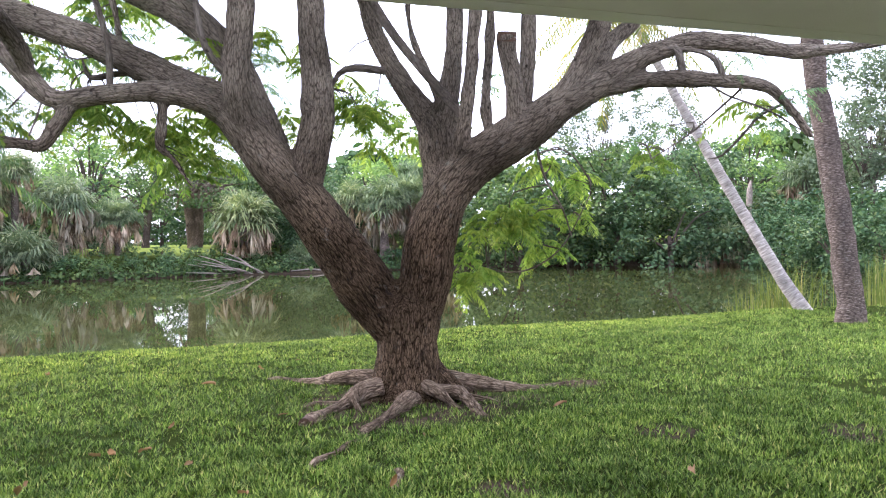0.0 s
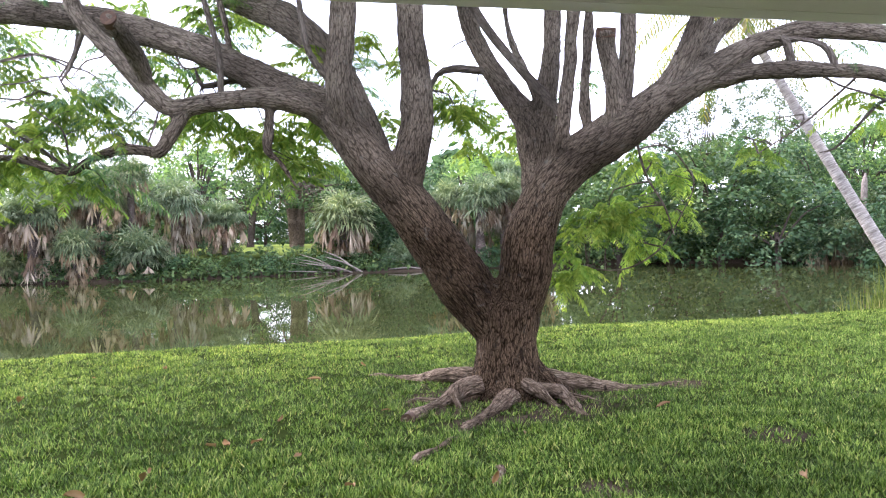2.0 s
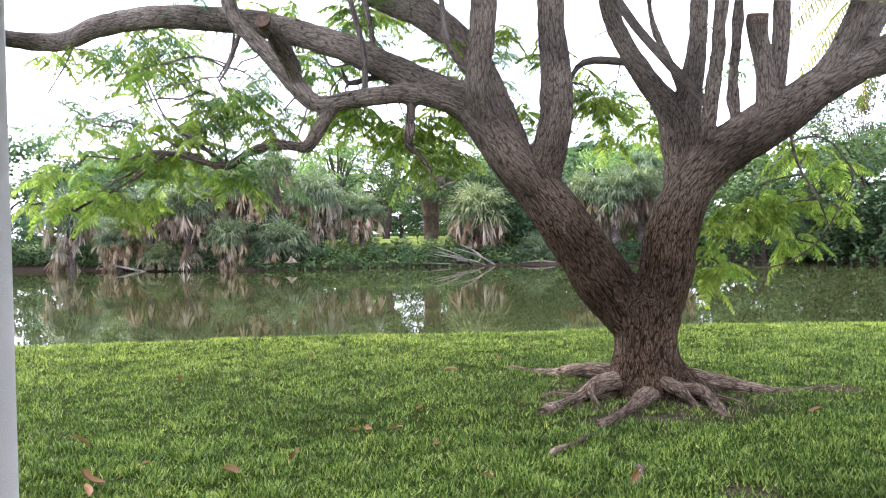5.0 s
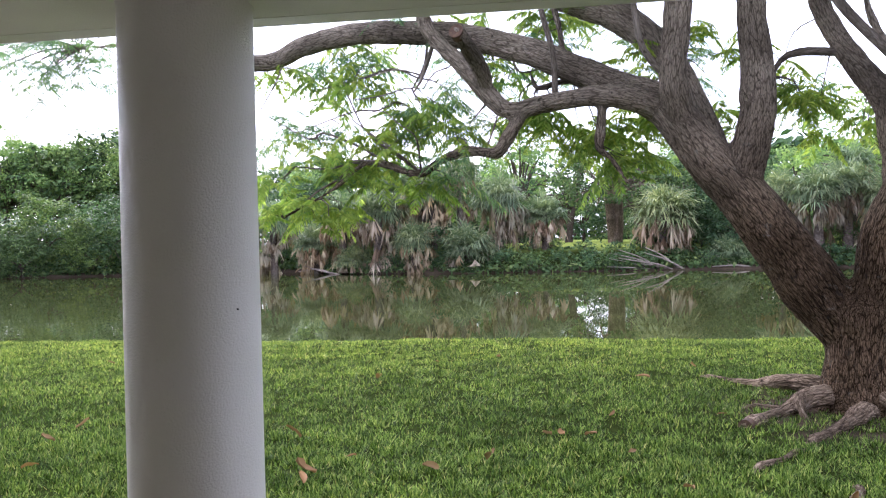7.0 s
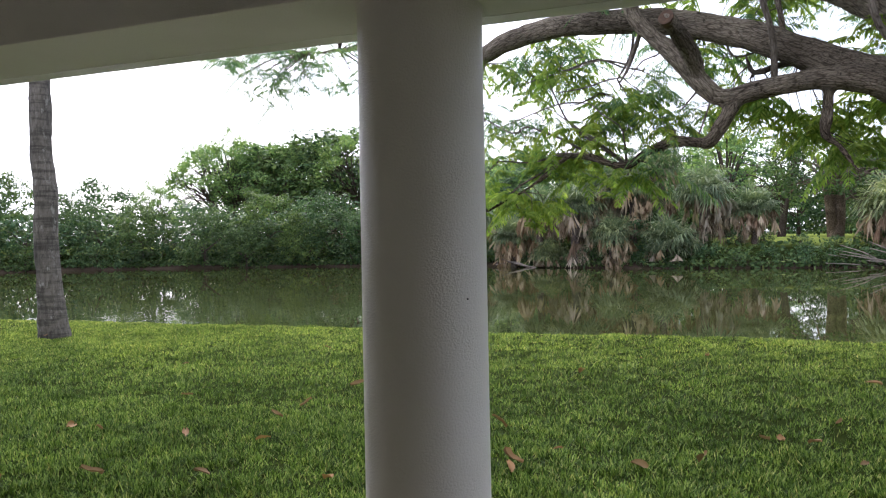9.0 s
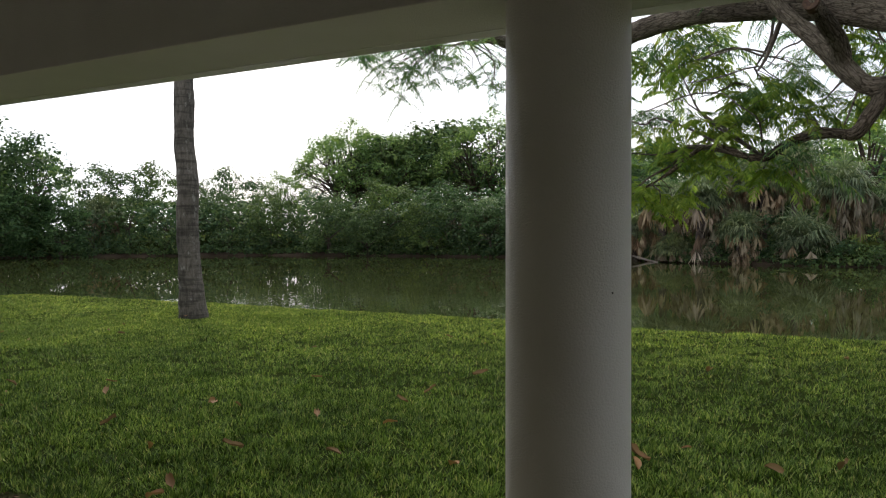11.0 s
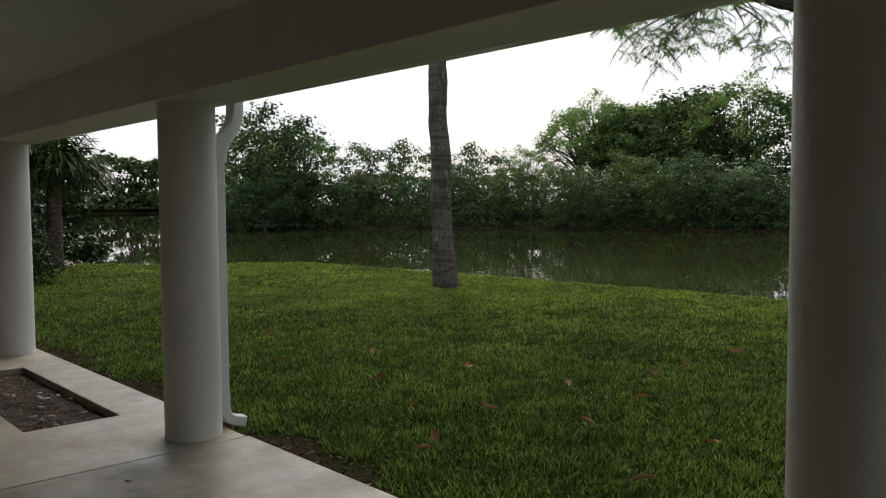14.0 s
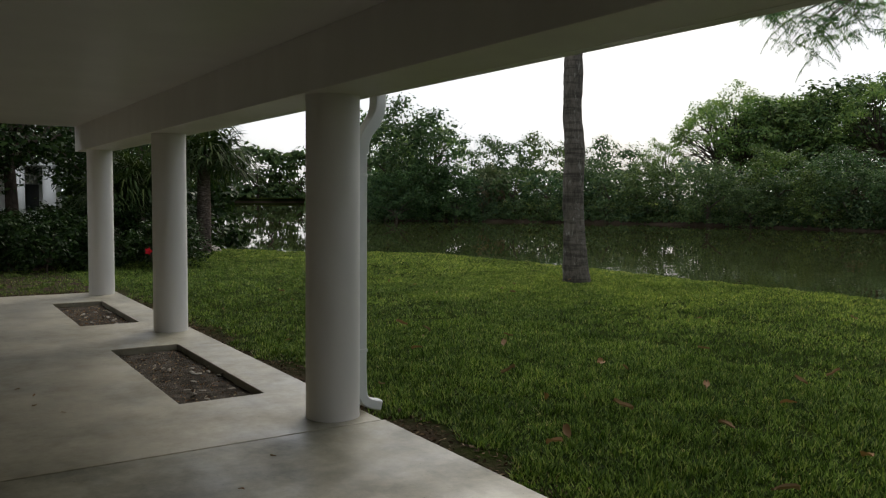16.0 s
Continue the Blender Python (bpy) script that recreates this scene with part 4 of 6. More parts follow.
bough("branch", [(-2.4, 10.05, 2.67, 0.017), (-2.6, 10.04, 2.47, 0.015), (-2.9, 10.07, 2.32, 0.013), (-3.21, 10.1, 2.06, 0.009)], LIMBBARK, 6, 0.1, 0.08)
bough("branch", [(6.6, 7.23, 3.22, 0.017), (6.57, 7.29, 3.17, 0.015), (6.42, 7.39, 3.01, 0.013), (6.1, 7.55, 2.71, 0.01), (5.72, 7.72, 2.45, 0.006)], LIMBBARK, 6, 0.1, 0.08)
bough("branch", [(6.9, 6.97, 2.99, 0.017), (6.68, 7.08, 2.88, 0.017), (6.48, 7.19, 2.64, 0.015), (6.31, 7.28, 2.45, 0.013), (6.19, 7.36, 2.42, 0.006)], LIMBBARK, 6, 0.1, 0.08)
bough("branch", [(6.19, 7.36, 3.22, 0.013), (6.34, 7.24, 3.1, 0.013), (6.74, 7.04, 2.91, 0.011), (7.13, 6.84, 2.61, 0.006)], LIMBBARK, 6, 0.1, 0.08)
bough("branch", [(4.56, 8.31, 2.71, 0.016), (4.67, 8.33, 2.43, 0.015), (4.77, 8.35, 2.21, 0.013), (4.94, 8.34, 1.94, 0.011), (5.07, 8.36, 1.6, 0.006)], LIMBBARK, 6, 0.1, 0.08)
bough("branch", [(4.61, 8.29, 2.6, 0.013), (4.82, 8.28, 2.6, 0.011), (5.03, 8.26, 2.54, 0.01), (5.26, 8.24, 2.2, 0.009), (5.23, 8.3, 1.99, 0.006)], LIMBBARK, 6, 0.1, 0.08)
bough("branch", [(5.18, 8.32, 1.91, 0.01), (4.95, 8.43, 1.47, 0.01), (4.53, 8.6, 1.22, 0.01), (3.99, 8.81, 1.29, 0.008)], LIMBBARK, 6, 0.1, 0.08)
# thin crooked branches over the water
bough("branch", [(-1.35, 9.81, 4.04, 0.03), (-1.4, 9.79, 3.77, 0.027), (-1.47, 9.78, 3.6, 0.02), (-1.55, 9.77, 3.48, 0.013)], LIMBBARK, 7, 0.08, 0.1)
bough("branch", [(-1.48, 9.85, 3.65, 0.013), (-1.61, 9.95, 3.76, 0.012), (-1.81, 10.07, 3.83, 0.01), (-2.04, 10.19, 3.82, 0.009), (-2.31, 10.33, 3.79, 0.007)], LIMBBARK, 7, 0.08, 0.1)
bough("branch", [(-1.5, 9.81, 3.57, 0.01), (-1.74, 9.94, 3.55, 0.01), (-2.05, 10.09, 3.51, 0.009), (-2.45, 10.27, 3.51, 0.007)], LIMBBARK, 7, 0.08, 0.1)
bough("branch", [(-0.99, 9.69, 3.84, 0.013), (-1.11, 9.66, 3.73, 0.011), (-1.26, 9.64, 3.68, 0.01), (-1.41, 9.62, 3.49, 0.007)], LIMBBARK, 7, 0.08, 0.1)
bough("branch", [(-1.51, 9.76, 2.53, 0.02), (-1.71, 9.87, 2.68, 0.017), (-1.93, 10.0, 2.86, 0.014), (-2.15, 10.12, 3.02, 0.012), (-2.46, 10.28, 3.25, 0.009)], LIMBBARK, 7, 0.08, 0.1)
bough("branch", [(-1.61, 9.74, 2.47, 0.023), (-1.76, 9.75, 2.52, 0.02), (-1.93, 9.76, 2.6, 0.017), (-2.1, 9.78, 2.66, 0.013), (-2.35, 9.82, 2.68, 0.01)], LIMBBARK, 7, 0.08, 0.1)
bough("branch", [(-1.46, 9.74, 2.55, 0.016), (-1.49, 9.71, 2.72, 0.013), (-1.51, 9.69, 2.87, 0.01), (-1.55, 9.67, 2.96, 0.007)], LIMBBARK, 7, 0.08, 0.1)
bough("branch", [(-1.58, 9.68, 2.92, 0.01), (-1.77, 9.77, 3.12, 0.008), (-1.96, 9.87, 3.28, 0.007), (-2.23, 9.99, 3.28, 0.005)], LIMBBARK, 7, 0.08, 0.1)
bough("branch", [(-0.51, 9.54, 3.15, 0.013), (-0.56, 9.5, 2.96, 0.011), (-0.63, 9.47, 2.77, 0.01)], LIMBBARK, 7, 0.08, 0.1)
bough("branch", [(-0.47, 10.16, 3.66, 0.014), (-0.28, 10.15, 3.74, 0.012), (-0.0, 10.11, 3.76, 0.009)], LIMBBARK, 7, 0.08, 0.1)
bough("branch", [(-0.17, 10.06, 3.44, 0.027), (-0.06, 10.09, 3.51, 0.034), (0.16, 10.09, 3.56, 0.037), (0.41, 10.08, 3.59, 0.03)], LIMBBARK, 7, 0.08, 0.1)
# surface roots, winding out from the flare
ROOTS = [
    [(3.0, 8.95, 0.025, 0.112), (2.69, 9.45, 0.005, 0.101), (2.46, 9.78, -0.075, 0.075), (2.28, 9.99, -0.105, 0.053), (2.01, 10.4, -0.125, 0.044), (1.74, 10.66, -0.165, 0.026)],
    [(2.78, 8.45, 0.065, 0.112), (2.56, 8.40, 0.035, 0.110), (2.41, 8.33, -0.045, 0.092), (2.23, 8.22, -0.095, 0.081), (2.0, 8.0, -0.115, 0.077), (1.83, 7.74, -0.115, 0.075)],
    [(2.62, 8.46, -0.015, 0.045), (2.47, 8.33, 0.045, 0.044), (2.43, 8.21, -0.015, 0.037), (2.47, 8.12, -0.145, 0.031)],
    [(2.40, 8.36, -0.115, 0.045), (2.17, 8.50, -0.095, 0.048), (1.98, 8.55, -0.125, 0.040), (1.84, 8.43, -0.175, 0.026)],
    [(3.10, 8.30, -0.115, 0.097), (2.95, 8.06, -0.025, 0.095), (2.71, 7.75, -0.075, 0.070), (2.46, 7.47, -0.105, 0.062), (2.24, 7.22, -0.115, 0.056), (2.29, 7.08, -0.195, 0.040)],
    [(2.23, 7.14, -0.165, 0.035), (2.06, 6.93, -0.130, 0.040), (1.93, 6.76, -0.135, 0.044), (1.68, 6.53, -0.140, 0.040), (1.58, 6.30, -0.205, 0.026)],
    [(2.17, 6.16, -0.185, 0.026), (2.20, 5.95, -0.125, 0.040), (2.10, 5.72, -0.130, 0.044), (1.99, 5.46, -0.195, 0.031)],
    [(3.20, 8.38, 0.065, 0.082), (3.31, 8.18, 0.015, 0.066), (3.38, 7.98, -0.065, 0.048), (3.47, 7.84, -0.165, 0.031)],
    [(3.32, 8.40, -0.035, 0.082), (3.52, 8.22, -0.015, 0.075), (3.56, 7.92, -0.045, 0.063), (3.53, 7.58, -0.105, 0.048), (3.57, 7.34, -0.185, 0.026)],
    [(3.50, 8.28, -0.075, 0.053), (3.77, 8.02, -0.085, 0.044), (4.04, 7.88, -0.165, 0.026)],
    [(3.45, 8.58, 0.065, 0.128), (3.84, 8.54, -0.015, 0.114), (4.21, 8.50, -0.075, 0.084), (4.54, 8.48, -0.125, 0.057), (5.1, 8.62, -0.145, 0.040), (5.85, 8.80, -0.185, 0.022)],
    [(3.62, 8.66, -0.035, 0.090), (3.98, 8.72, -0.065, 0.079), (4.35, 8.86, -0.135, 0.053), (4.7, 8.9, -0.185, 0.026)],
]
skin("root", ROOTS, 0.02, ROOTBARK, tree, 0.020, "pale worn surface roots winding over the grass")
bm = bmesh.new()
bmesh.ops.create_cone(bm, cap_ends=True, segments=20, radius1=0.07, radius2=0.066, depth=0.09)
root_way = Vector((-0.17, -0.26, 0.0)).normalized()
bmesh.ops.transform(bm, verts=bm.verts, matrix=Matrix.Translation(Vector((1.83, 7.74, -0.105)) - root_way * 0.036) @ root_way.to_track_quat("Z", "Y").to_matrix().to_4x4())
part("cut_face", bm, CUTWOOD, tree, "sawn reddish end of a root")

# root flare and bark skin
for a, reach, r in ((2.35, 0.6, 0.15), (3.25, 0.5, 0.17), (3.9, 0.5, 0.14), (4.6, 0.4, 0.15), (5.3, 0.5, 0.15), (5.95, 0.8, 0.17), (1.2, 0.5, 0.15), (0.4, 0.5, 0.14)):
    way = np.array([math.cos(a), math.sin(a)])
    GROWN.append([(3.15 + way[0] * k * reach, 8.66 + way[1] * k * reach, z, r * s) for k, z, s in ((0.2, 0.26, 0.8), (0.45, 0.06, 0.85), (0.75, -0.10, 0.6), (1.05, -0.19, 0.4), (1.3, -0.24, 0.25))])
# burls and branch collars
for x, y, z, r in ((4.18, 8.14, 2.68, 0.20), (4.42, 8.06, 2.80, 0.17), (2.25, 9.02, 3.10, 0.185), (5.05, 7.88, 3.24, 0.15)):
    GROWN.append([(x + 0.02, y + 0.05, z - 0.16, r * 0.62), (x, y + 0.02, z, r * 0.88), (x - 0.03, y + 0.05, z + 0.15, r * 0.62)])
skin("trunk", GROWN, 0.026, BARK, tree, 0.016)


def frond(rng, base, way, length, droop, full=0.017, pairs=21):
    """One feathery leaf: a bending stalk with pairs of narrow leaflet sprays."""
    way = unit(np.array(way))
    side = unit(np.cross(way, (0, 0, 1)) + 1e-3)
    quads = []
    s = np.linspace(0, 1, pairs + 1)
    line = base + way * (s * length)[:, None] - np.array([0, 0, 1.0]) * (droop * length * s ** 2)[:, None]
    for k in range(pairs):
        a, c2 = line[k], line[k + 1]
        along = unit(c2 - a)
        if k % 3 == 0:
            c3 = line[min(k + 3, pairs)]
            quads.append([a - side * 0.003, a + side * 0.003, c3 + side * 0.002, c3 - side * 0.002])
        if k == 0:
            continue
        reach = length * 0.30 * math.sin(math.pi * (0.18 + 0.74 * s[k])) * (0.8 + 0.4 * rng.random())
        for sign in (-1, 1):
            out = unit(side * sign + along * 0.55 - np.array([0, 0, 0.35 + 0.3 * rng.random()]) + rng.normal(size=3) * 0.12)
            wide = unit(np.cross(out, rng.normal(size=3) * 0.5 + np.array([0, 0, 1.0]))) * length * full
            tip = a + out * reach - np.array([0, 0, 0.15]) * reach
            mid = a + out * reach * 0.45
            quads.append([a, mid + wide, tip, mid - wide])
    return np.array(quads).reshape(-1, 3)


def spray(seed, count, length, hang, mat=JACA, full=0.0175, pairs=21):
    """A cluster of fronds round a twig's end."""
    rng = np.random.default_rng(seed)
    vs = []
    for k in range(count):
        a = 2 * math.pi * (k + rng.random()) / count
        way = np.array([math.cos(a), math.sin(a), 0.55 - hang * rng.random()])
        start = way * 0.03 + rng.normal(size=3) * 0.06
        vs.append(frond(rng, start, way, length * (0.7 + 0.5 * rng.random()), 0.25 + 0.5 * rng.random() * (0.5 + hang), full, pairs))
    v = np.vstack(vs)
    return mesh_data("leaf_spray", v, np.arange(len(v)).reshape(-1, 4), mat)


SPRAYS = [spray(11, 6, 0.38, 0.6, full=0.014), spray(12, 5, 0.44, 1.0, full=0.014), spray(13, 6, 0.36, 0.4, full=0.014), spray(14, 5, 0.46, 1.4, full=0.014), spray(15, 7, 0.34, 0.8, full=0.014)]
FRESH = [spray(16, 7, 0.42, 0.8, YOUNG, 0.030), spray(17, 6, 0.46, 1.2, YOUNG, 0.030), spray(18, 8, 0.38, 0.6, YOUNG, 0.030)]
SHADE_CROWN = [spray(41, 5, 0.42, 0.8, full=0.045, pairs=8), spray(42, 6, 0.38, 0.5, full=0.045, pairs=8)]
rng = np.random.default_rng(21)
# along the lower left boughs, behind the uprights, the hanging spray beside the trunk, and the far tips
C1 = [(-0.0, 9.9, 3.2), (0.1, 9.4, 2.7), (-0.3, 10.1, 2.8), (0.5, 10.4, 2.9), (0.8, 9.9, 2.9), (1.1, 9.7, 2.8), (1.3, 10.2, 2.7), (0.7, 9.7, 2.4), (0.9, 9.2, 2.2), (1.8, 9.7, 4.0), (1.8, 10.1, 3.9), (2.1, 10.0, 3.1), (2.0, 10.3, 3.6), (2.9, 9.6, 2.8), (2.8, 9.8, 3.2), (3.3, 10.0, 3.5), (3.1, 9.7, 3.1), (2.8, 10.0, 3.6), (3.6, 9.8, 2.9), (4.4, 9.8, 3.6), (1.0, 11.5, 4.5), (0.7, 11.6, 4.8)]
C2 = [(-1.8, 9.9, 2.7), (-1.4, 9.7, 2.6), (-1.0, 9.8, 2.9), (-2.5, 10.1, 2.7), (-3.0, 10.7, 2.9), (-1.1, 9.7, 2.3), (-1.6, 10.0, 2.3), (-2.7, 9.9, 2.0), (-3.0, 10.1, 2.2), (-3.3, 11.1, 3.2), (-2.7, 11.2, 3.7), (-2.6, 11.6, 4.4), (-3.0, 11.7, 4.2), (-2.2, 11.0, 4.1), (-1.2, 10.1, 3.3), (-1.8, 10.5, 3.3), (-0.9, 10.0, 3.1), (-0.7, 11.2, 4.0), (-0.5, 11.1, 3.8), (0.1, 11.3, 4.6), (-1.2, 11.6, 4.1)]
C3 = [(4.04, 8.3, 1.87), (4.24, 8.3, 1.66), (3.90, 8.3, 1.69), (4.67, 8.3, 1.93), (5.02, 8.3, 1.84), (3.66, 8.3, 1.42), (3.75, 8.3, 1.18), (3.60, 8.35, 1.12), (4.61, 8.3, 2.44), (5.14, 8.3, 2.31), (4.66, 8.3, 1.55), (4.22, 8.3, 1.93), (4.40, 8.3, 1.80),
      (6.3, 8.3, 2.9), (6.0, 8.1, 2.6), (5.9, 8.3, 2.7), (6.7, 7.3, 3.5), (7.1, 7.1, 3.1), (6.8, 7.3, 3.0), (6.9, 7.1, 2.9), (4.9, 8.6, 2.6)]
C4 = [(-2.5, 11.1, 4.1), (-3.3, 11.4, 4.0), (-3.6, 11.3, 3.5), (-2.8, 10.9, 3.2), (-2.0, 10.3, 3.0), (-1.8, 10.7, 3.5), (-2.2, 10.1, 2.7), (-3.0, 10.3, 2.6), (-3.5, 10.4, 2.4), (-2.9, 10.0, 2.0), (-3.6, 10.4, 2.1), (-1.5, 10.4, 3.2), (-1.2, 10.4, 3.6), (-3.8, 11.5, 4.2), (-2.6, 10.2, 2.5), (-0.9, 10.0, 3.1), (-4.0, 11.2, 3.1)]
C5 = [(-4.4, 6.6, 3.3), (-4.1, 6.8, 3.3), (-4.7, 6.7, 3.5), (-4.1, 7.0, 3.4), (-4.5, 6.5, 3.3), (-4.3, 6.6, 3.2), (-4.3, 6.9, 3.5), (-4.0, 7.0, 3.4), (-3.8, 7.1, 3.5), (-3.6, 7.2, 3.4), (-3.6, 7.1, 3.1), (-3.9, 6.6, 3.3), (-4.2, 6.5, 3.2)]
C1 = [(x, y, z + 0.35 if z < 2.85 else z) for x, y, z in C1]
C1 = [(0.3 + (x - 0.3) * 1.07, y * 1.07, 1.65 + (z - 1.65) * 1.07) for x, y, z in C1]
C3[:13] = [(0.43 + (x - 0.43) * 1.055 + 0.04, y * 1.055, 1.65 + (z - 1.65) * 1.055) for x, y, z in C3[:13]]
SEEN = C1 + C2 + C3 + C4 + C5
limb_points = np.vstack(TIPS)
twigs = []


def leafy(at, scale, thick, fresh=False, high=False):
    ob = put("foliage", SHADE_CROWN[rng.integers(2)] if high else FRESH[rng.integers(3)] if fresh else SPRAYS[rng.integers(5)], tree)
    ob.matrix_basis = Matrix.LocRotScale(at, Euler((rng.normal() * 0.15, rng.normal() * 0.15, rng.random() * 6.28)), Vector((scale,) * 3))
    near = limb_points[np.argmin(np.linalg.norm(limb_points[:, :3] - np.array(at), axis=1) + 0.3 * (limb_points[:, 2] < at[2] - 0.8))]
    gap = np.array(at) - near[:3]
    if 0.15 < np.linalg.norm(gap) < 3.5:
        mid = near[:3] + gap * 0.5 + np.array([rng.normal() * 0.08, rng.normal() * 0.08, 0.10 * np.linalg.norm(gap)])
        twigs.append(tube([(*near[:3], thick), (*mid, thick * 0.7), (*at, thick * 0.4)], 5, 0.15))


for i, p in enumerate(SEEN):
    young = p in C3[:13] or (p in C1[:20] and p[2] < 3.4) or (p[2] < 3.0 and i % 2 == 0 and p not in C3) or i % 4 == 1
    sparse = p in C5
    leafy(p, (0.40 if sparse else 0.62 if p in C3 else 0.9) + 0.25 * rng.random(), 0.011, young and not sparse)
    for k in range(3 if sparse else 1 if p in C3 else 1 if p[2] < 2.6 else 2):
        q = np.array(p) + rng.normal(size=3) * ((0.10, 0.12, 0.07) if p in C3 else (0.26, 0.26, 0.17))
        leafy(q, (0.35 if sparse else 0.55 if p in C3 else 0.75) + 0.4 * rng.random(), 0.006, young and not sparse)
# behind and above the long left bough
for k in range(16):
    p = (-3.6 + 4.9 * rng.random(), 10.4 + 1.3 * rng.random(), 3.75 + 1.5 * rng.random())
    leafy(p, 0.9 + 0.4 * rng.random(), 0.009, k % 3 == 0)
    for j in range(1):
        leafy(np.array(p) + rng.normal(size=3) * (0.3, 0.3, 0.2), 0.8 + 0.4 * rng.random(), 0.006, k % 3 == 0)
# the crown above the eaves, out of view, thickened to shade trunk and lawn
for ends in TIPS:
    tip = ends[-1]
    if tip[2] > 4.1:
        for k in range(12):
            q = tip[:3] + rng.normal(size=3) * (0.9, 0.9, 0.5) + np.array([0, 0, 1.5])
            if q[2] > 5.9:
                leafy(q, 2.2 + 0.9 * rng.random(), 0.02, high=True)
# extra unseen sprays, added so that the right of the lawn lies in shade
for k in range(95):
    way = unit(rng.normal(size=3))
    q = np.array([2.6, 9.5, 6.9]) + way * (4.2, 3.0, 1.4) * rng.random() ** 0.4
    if q[2] > 6.0:
        leafy(q, 2.6 + 0.9 * rng.random(), 0.02, high=True)
tv, tf, tu = joined(twigs)
put("twig_growth", mesh_data("twig_growth", tv, tf, LIMBBARK, tu, True), tree, "thin grey twigs carrying the leaves", "stuff")


# ---- plants: builders ----
EYE = np.array([0.2, 0.0, 1.65])


def crown_tree(name, seed, height, width, mat, leaf, per, clumps, base, open_=0.0, flat=0.45, clump=0.14, label="", trunks=1, bark=None, girth=0.028):
    """A broad tree: trunk and limbs that fork up to clumps of leaves, with gaps between the clumps."""
    rng = np.random.default_rng(seed)
    tree_ob = thing(name, (0, 0, 0), label, "tree", "trees round the lake")
    centres = []
    while len(centres) < clumps:
        w = unit(rng.normal(size=3))
        if w[2] < -0.75:
            continue
        r = 0.55 + 0.45 * rng.random() ** 0.5
        spread = 1 + 0.18 * noise.noise(Vector((w[0] * 1.7 + seed, w[1] * 1.7, w[2] * 1.7))) * 2
        z = base + (height - base) * (0.42 + 0.58 * w[2] * r * spread)
        centres.append((w[0] * width / 2 * r * spread, w[1] * width / 2 * r * spread, min(max(z, 0.25), height * 1.02)))
    centres = np.array(centres)
    size = clump * width * (0.7 + 0.6 * rng.random(clumps))
    radii = np.stack([size, size, size * flat], 1)
    v, f = leaves(rng, centres, radii, per, leaf, leaf * 0.55, 0.9)
    v[:, 2] = np.maximum(v[:, 2], 0.05)
    pieces = []
    bark = bark or FARBARK
    for k in range(trunks):
        foot = np.array([rng.normal() * 0.25 * (trunks > 1), rng.normal() * 0.25 * (trunks > 1), -0.3])
        top = np.array([rng.normal() * width * 0.06, rng.normal() * width * 0.06, base + (height - base) * 0.35])
        r0 = height * girth
        pieces.append(tube([(*foot, r0 * 1.25), (*(foot * 0.6 + top * 0.4 + rng.normal(size=3) * 0.1), r0), (*top, r0 * 0.7)], 8, 0.5))
        for c in centres[rng.permutation(clumps)[:max(6, int(clumps * open_ / trunks))]]:
            mid = top * 0.5 + c * 0.5 + np.array([0, 0, 0.06 * height]) * (rng.random() - 0.2)
            start = foot * 0.3 + top * 0.7
            pieces.append(tube([(*start, r0 * 0.5), (*mid, r0 * 0.28), (*c, r0 * 0.10)], 5, 0.6))
    tv, tf, tu = joined(pieces)
    put("trunk", mesh_data("trunk", tv, tf, bark, tu, True), tree_ob)
    put("crown", mesh_data("crown", v, f, mat), tree_ob)
    return tree_ob


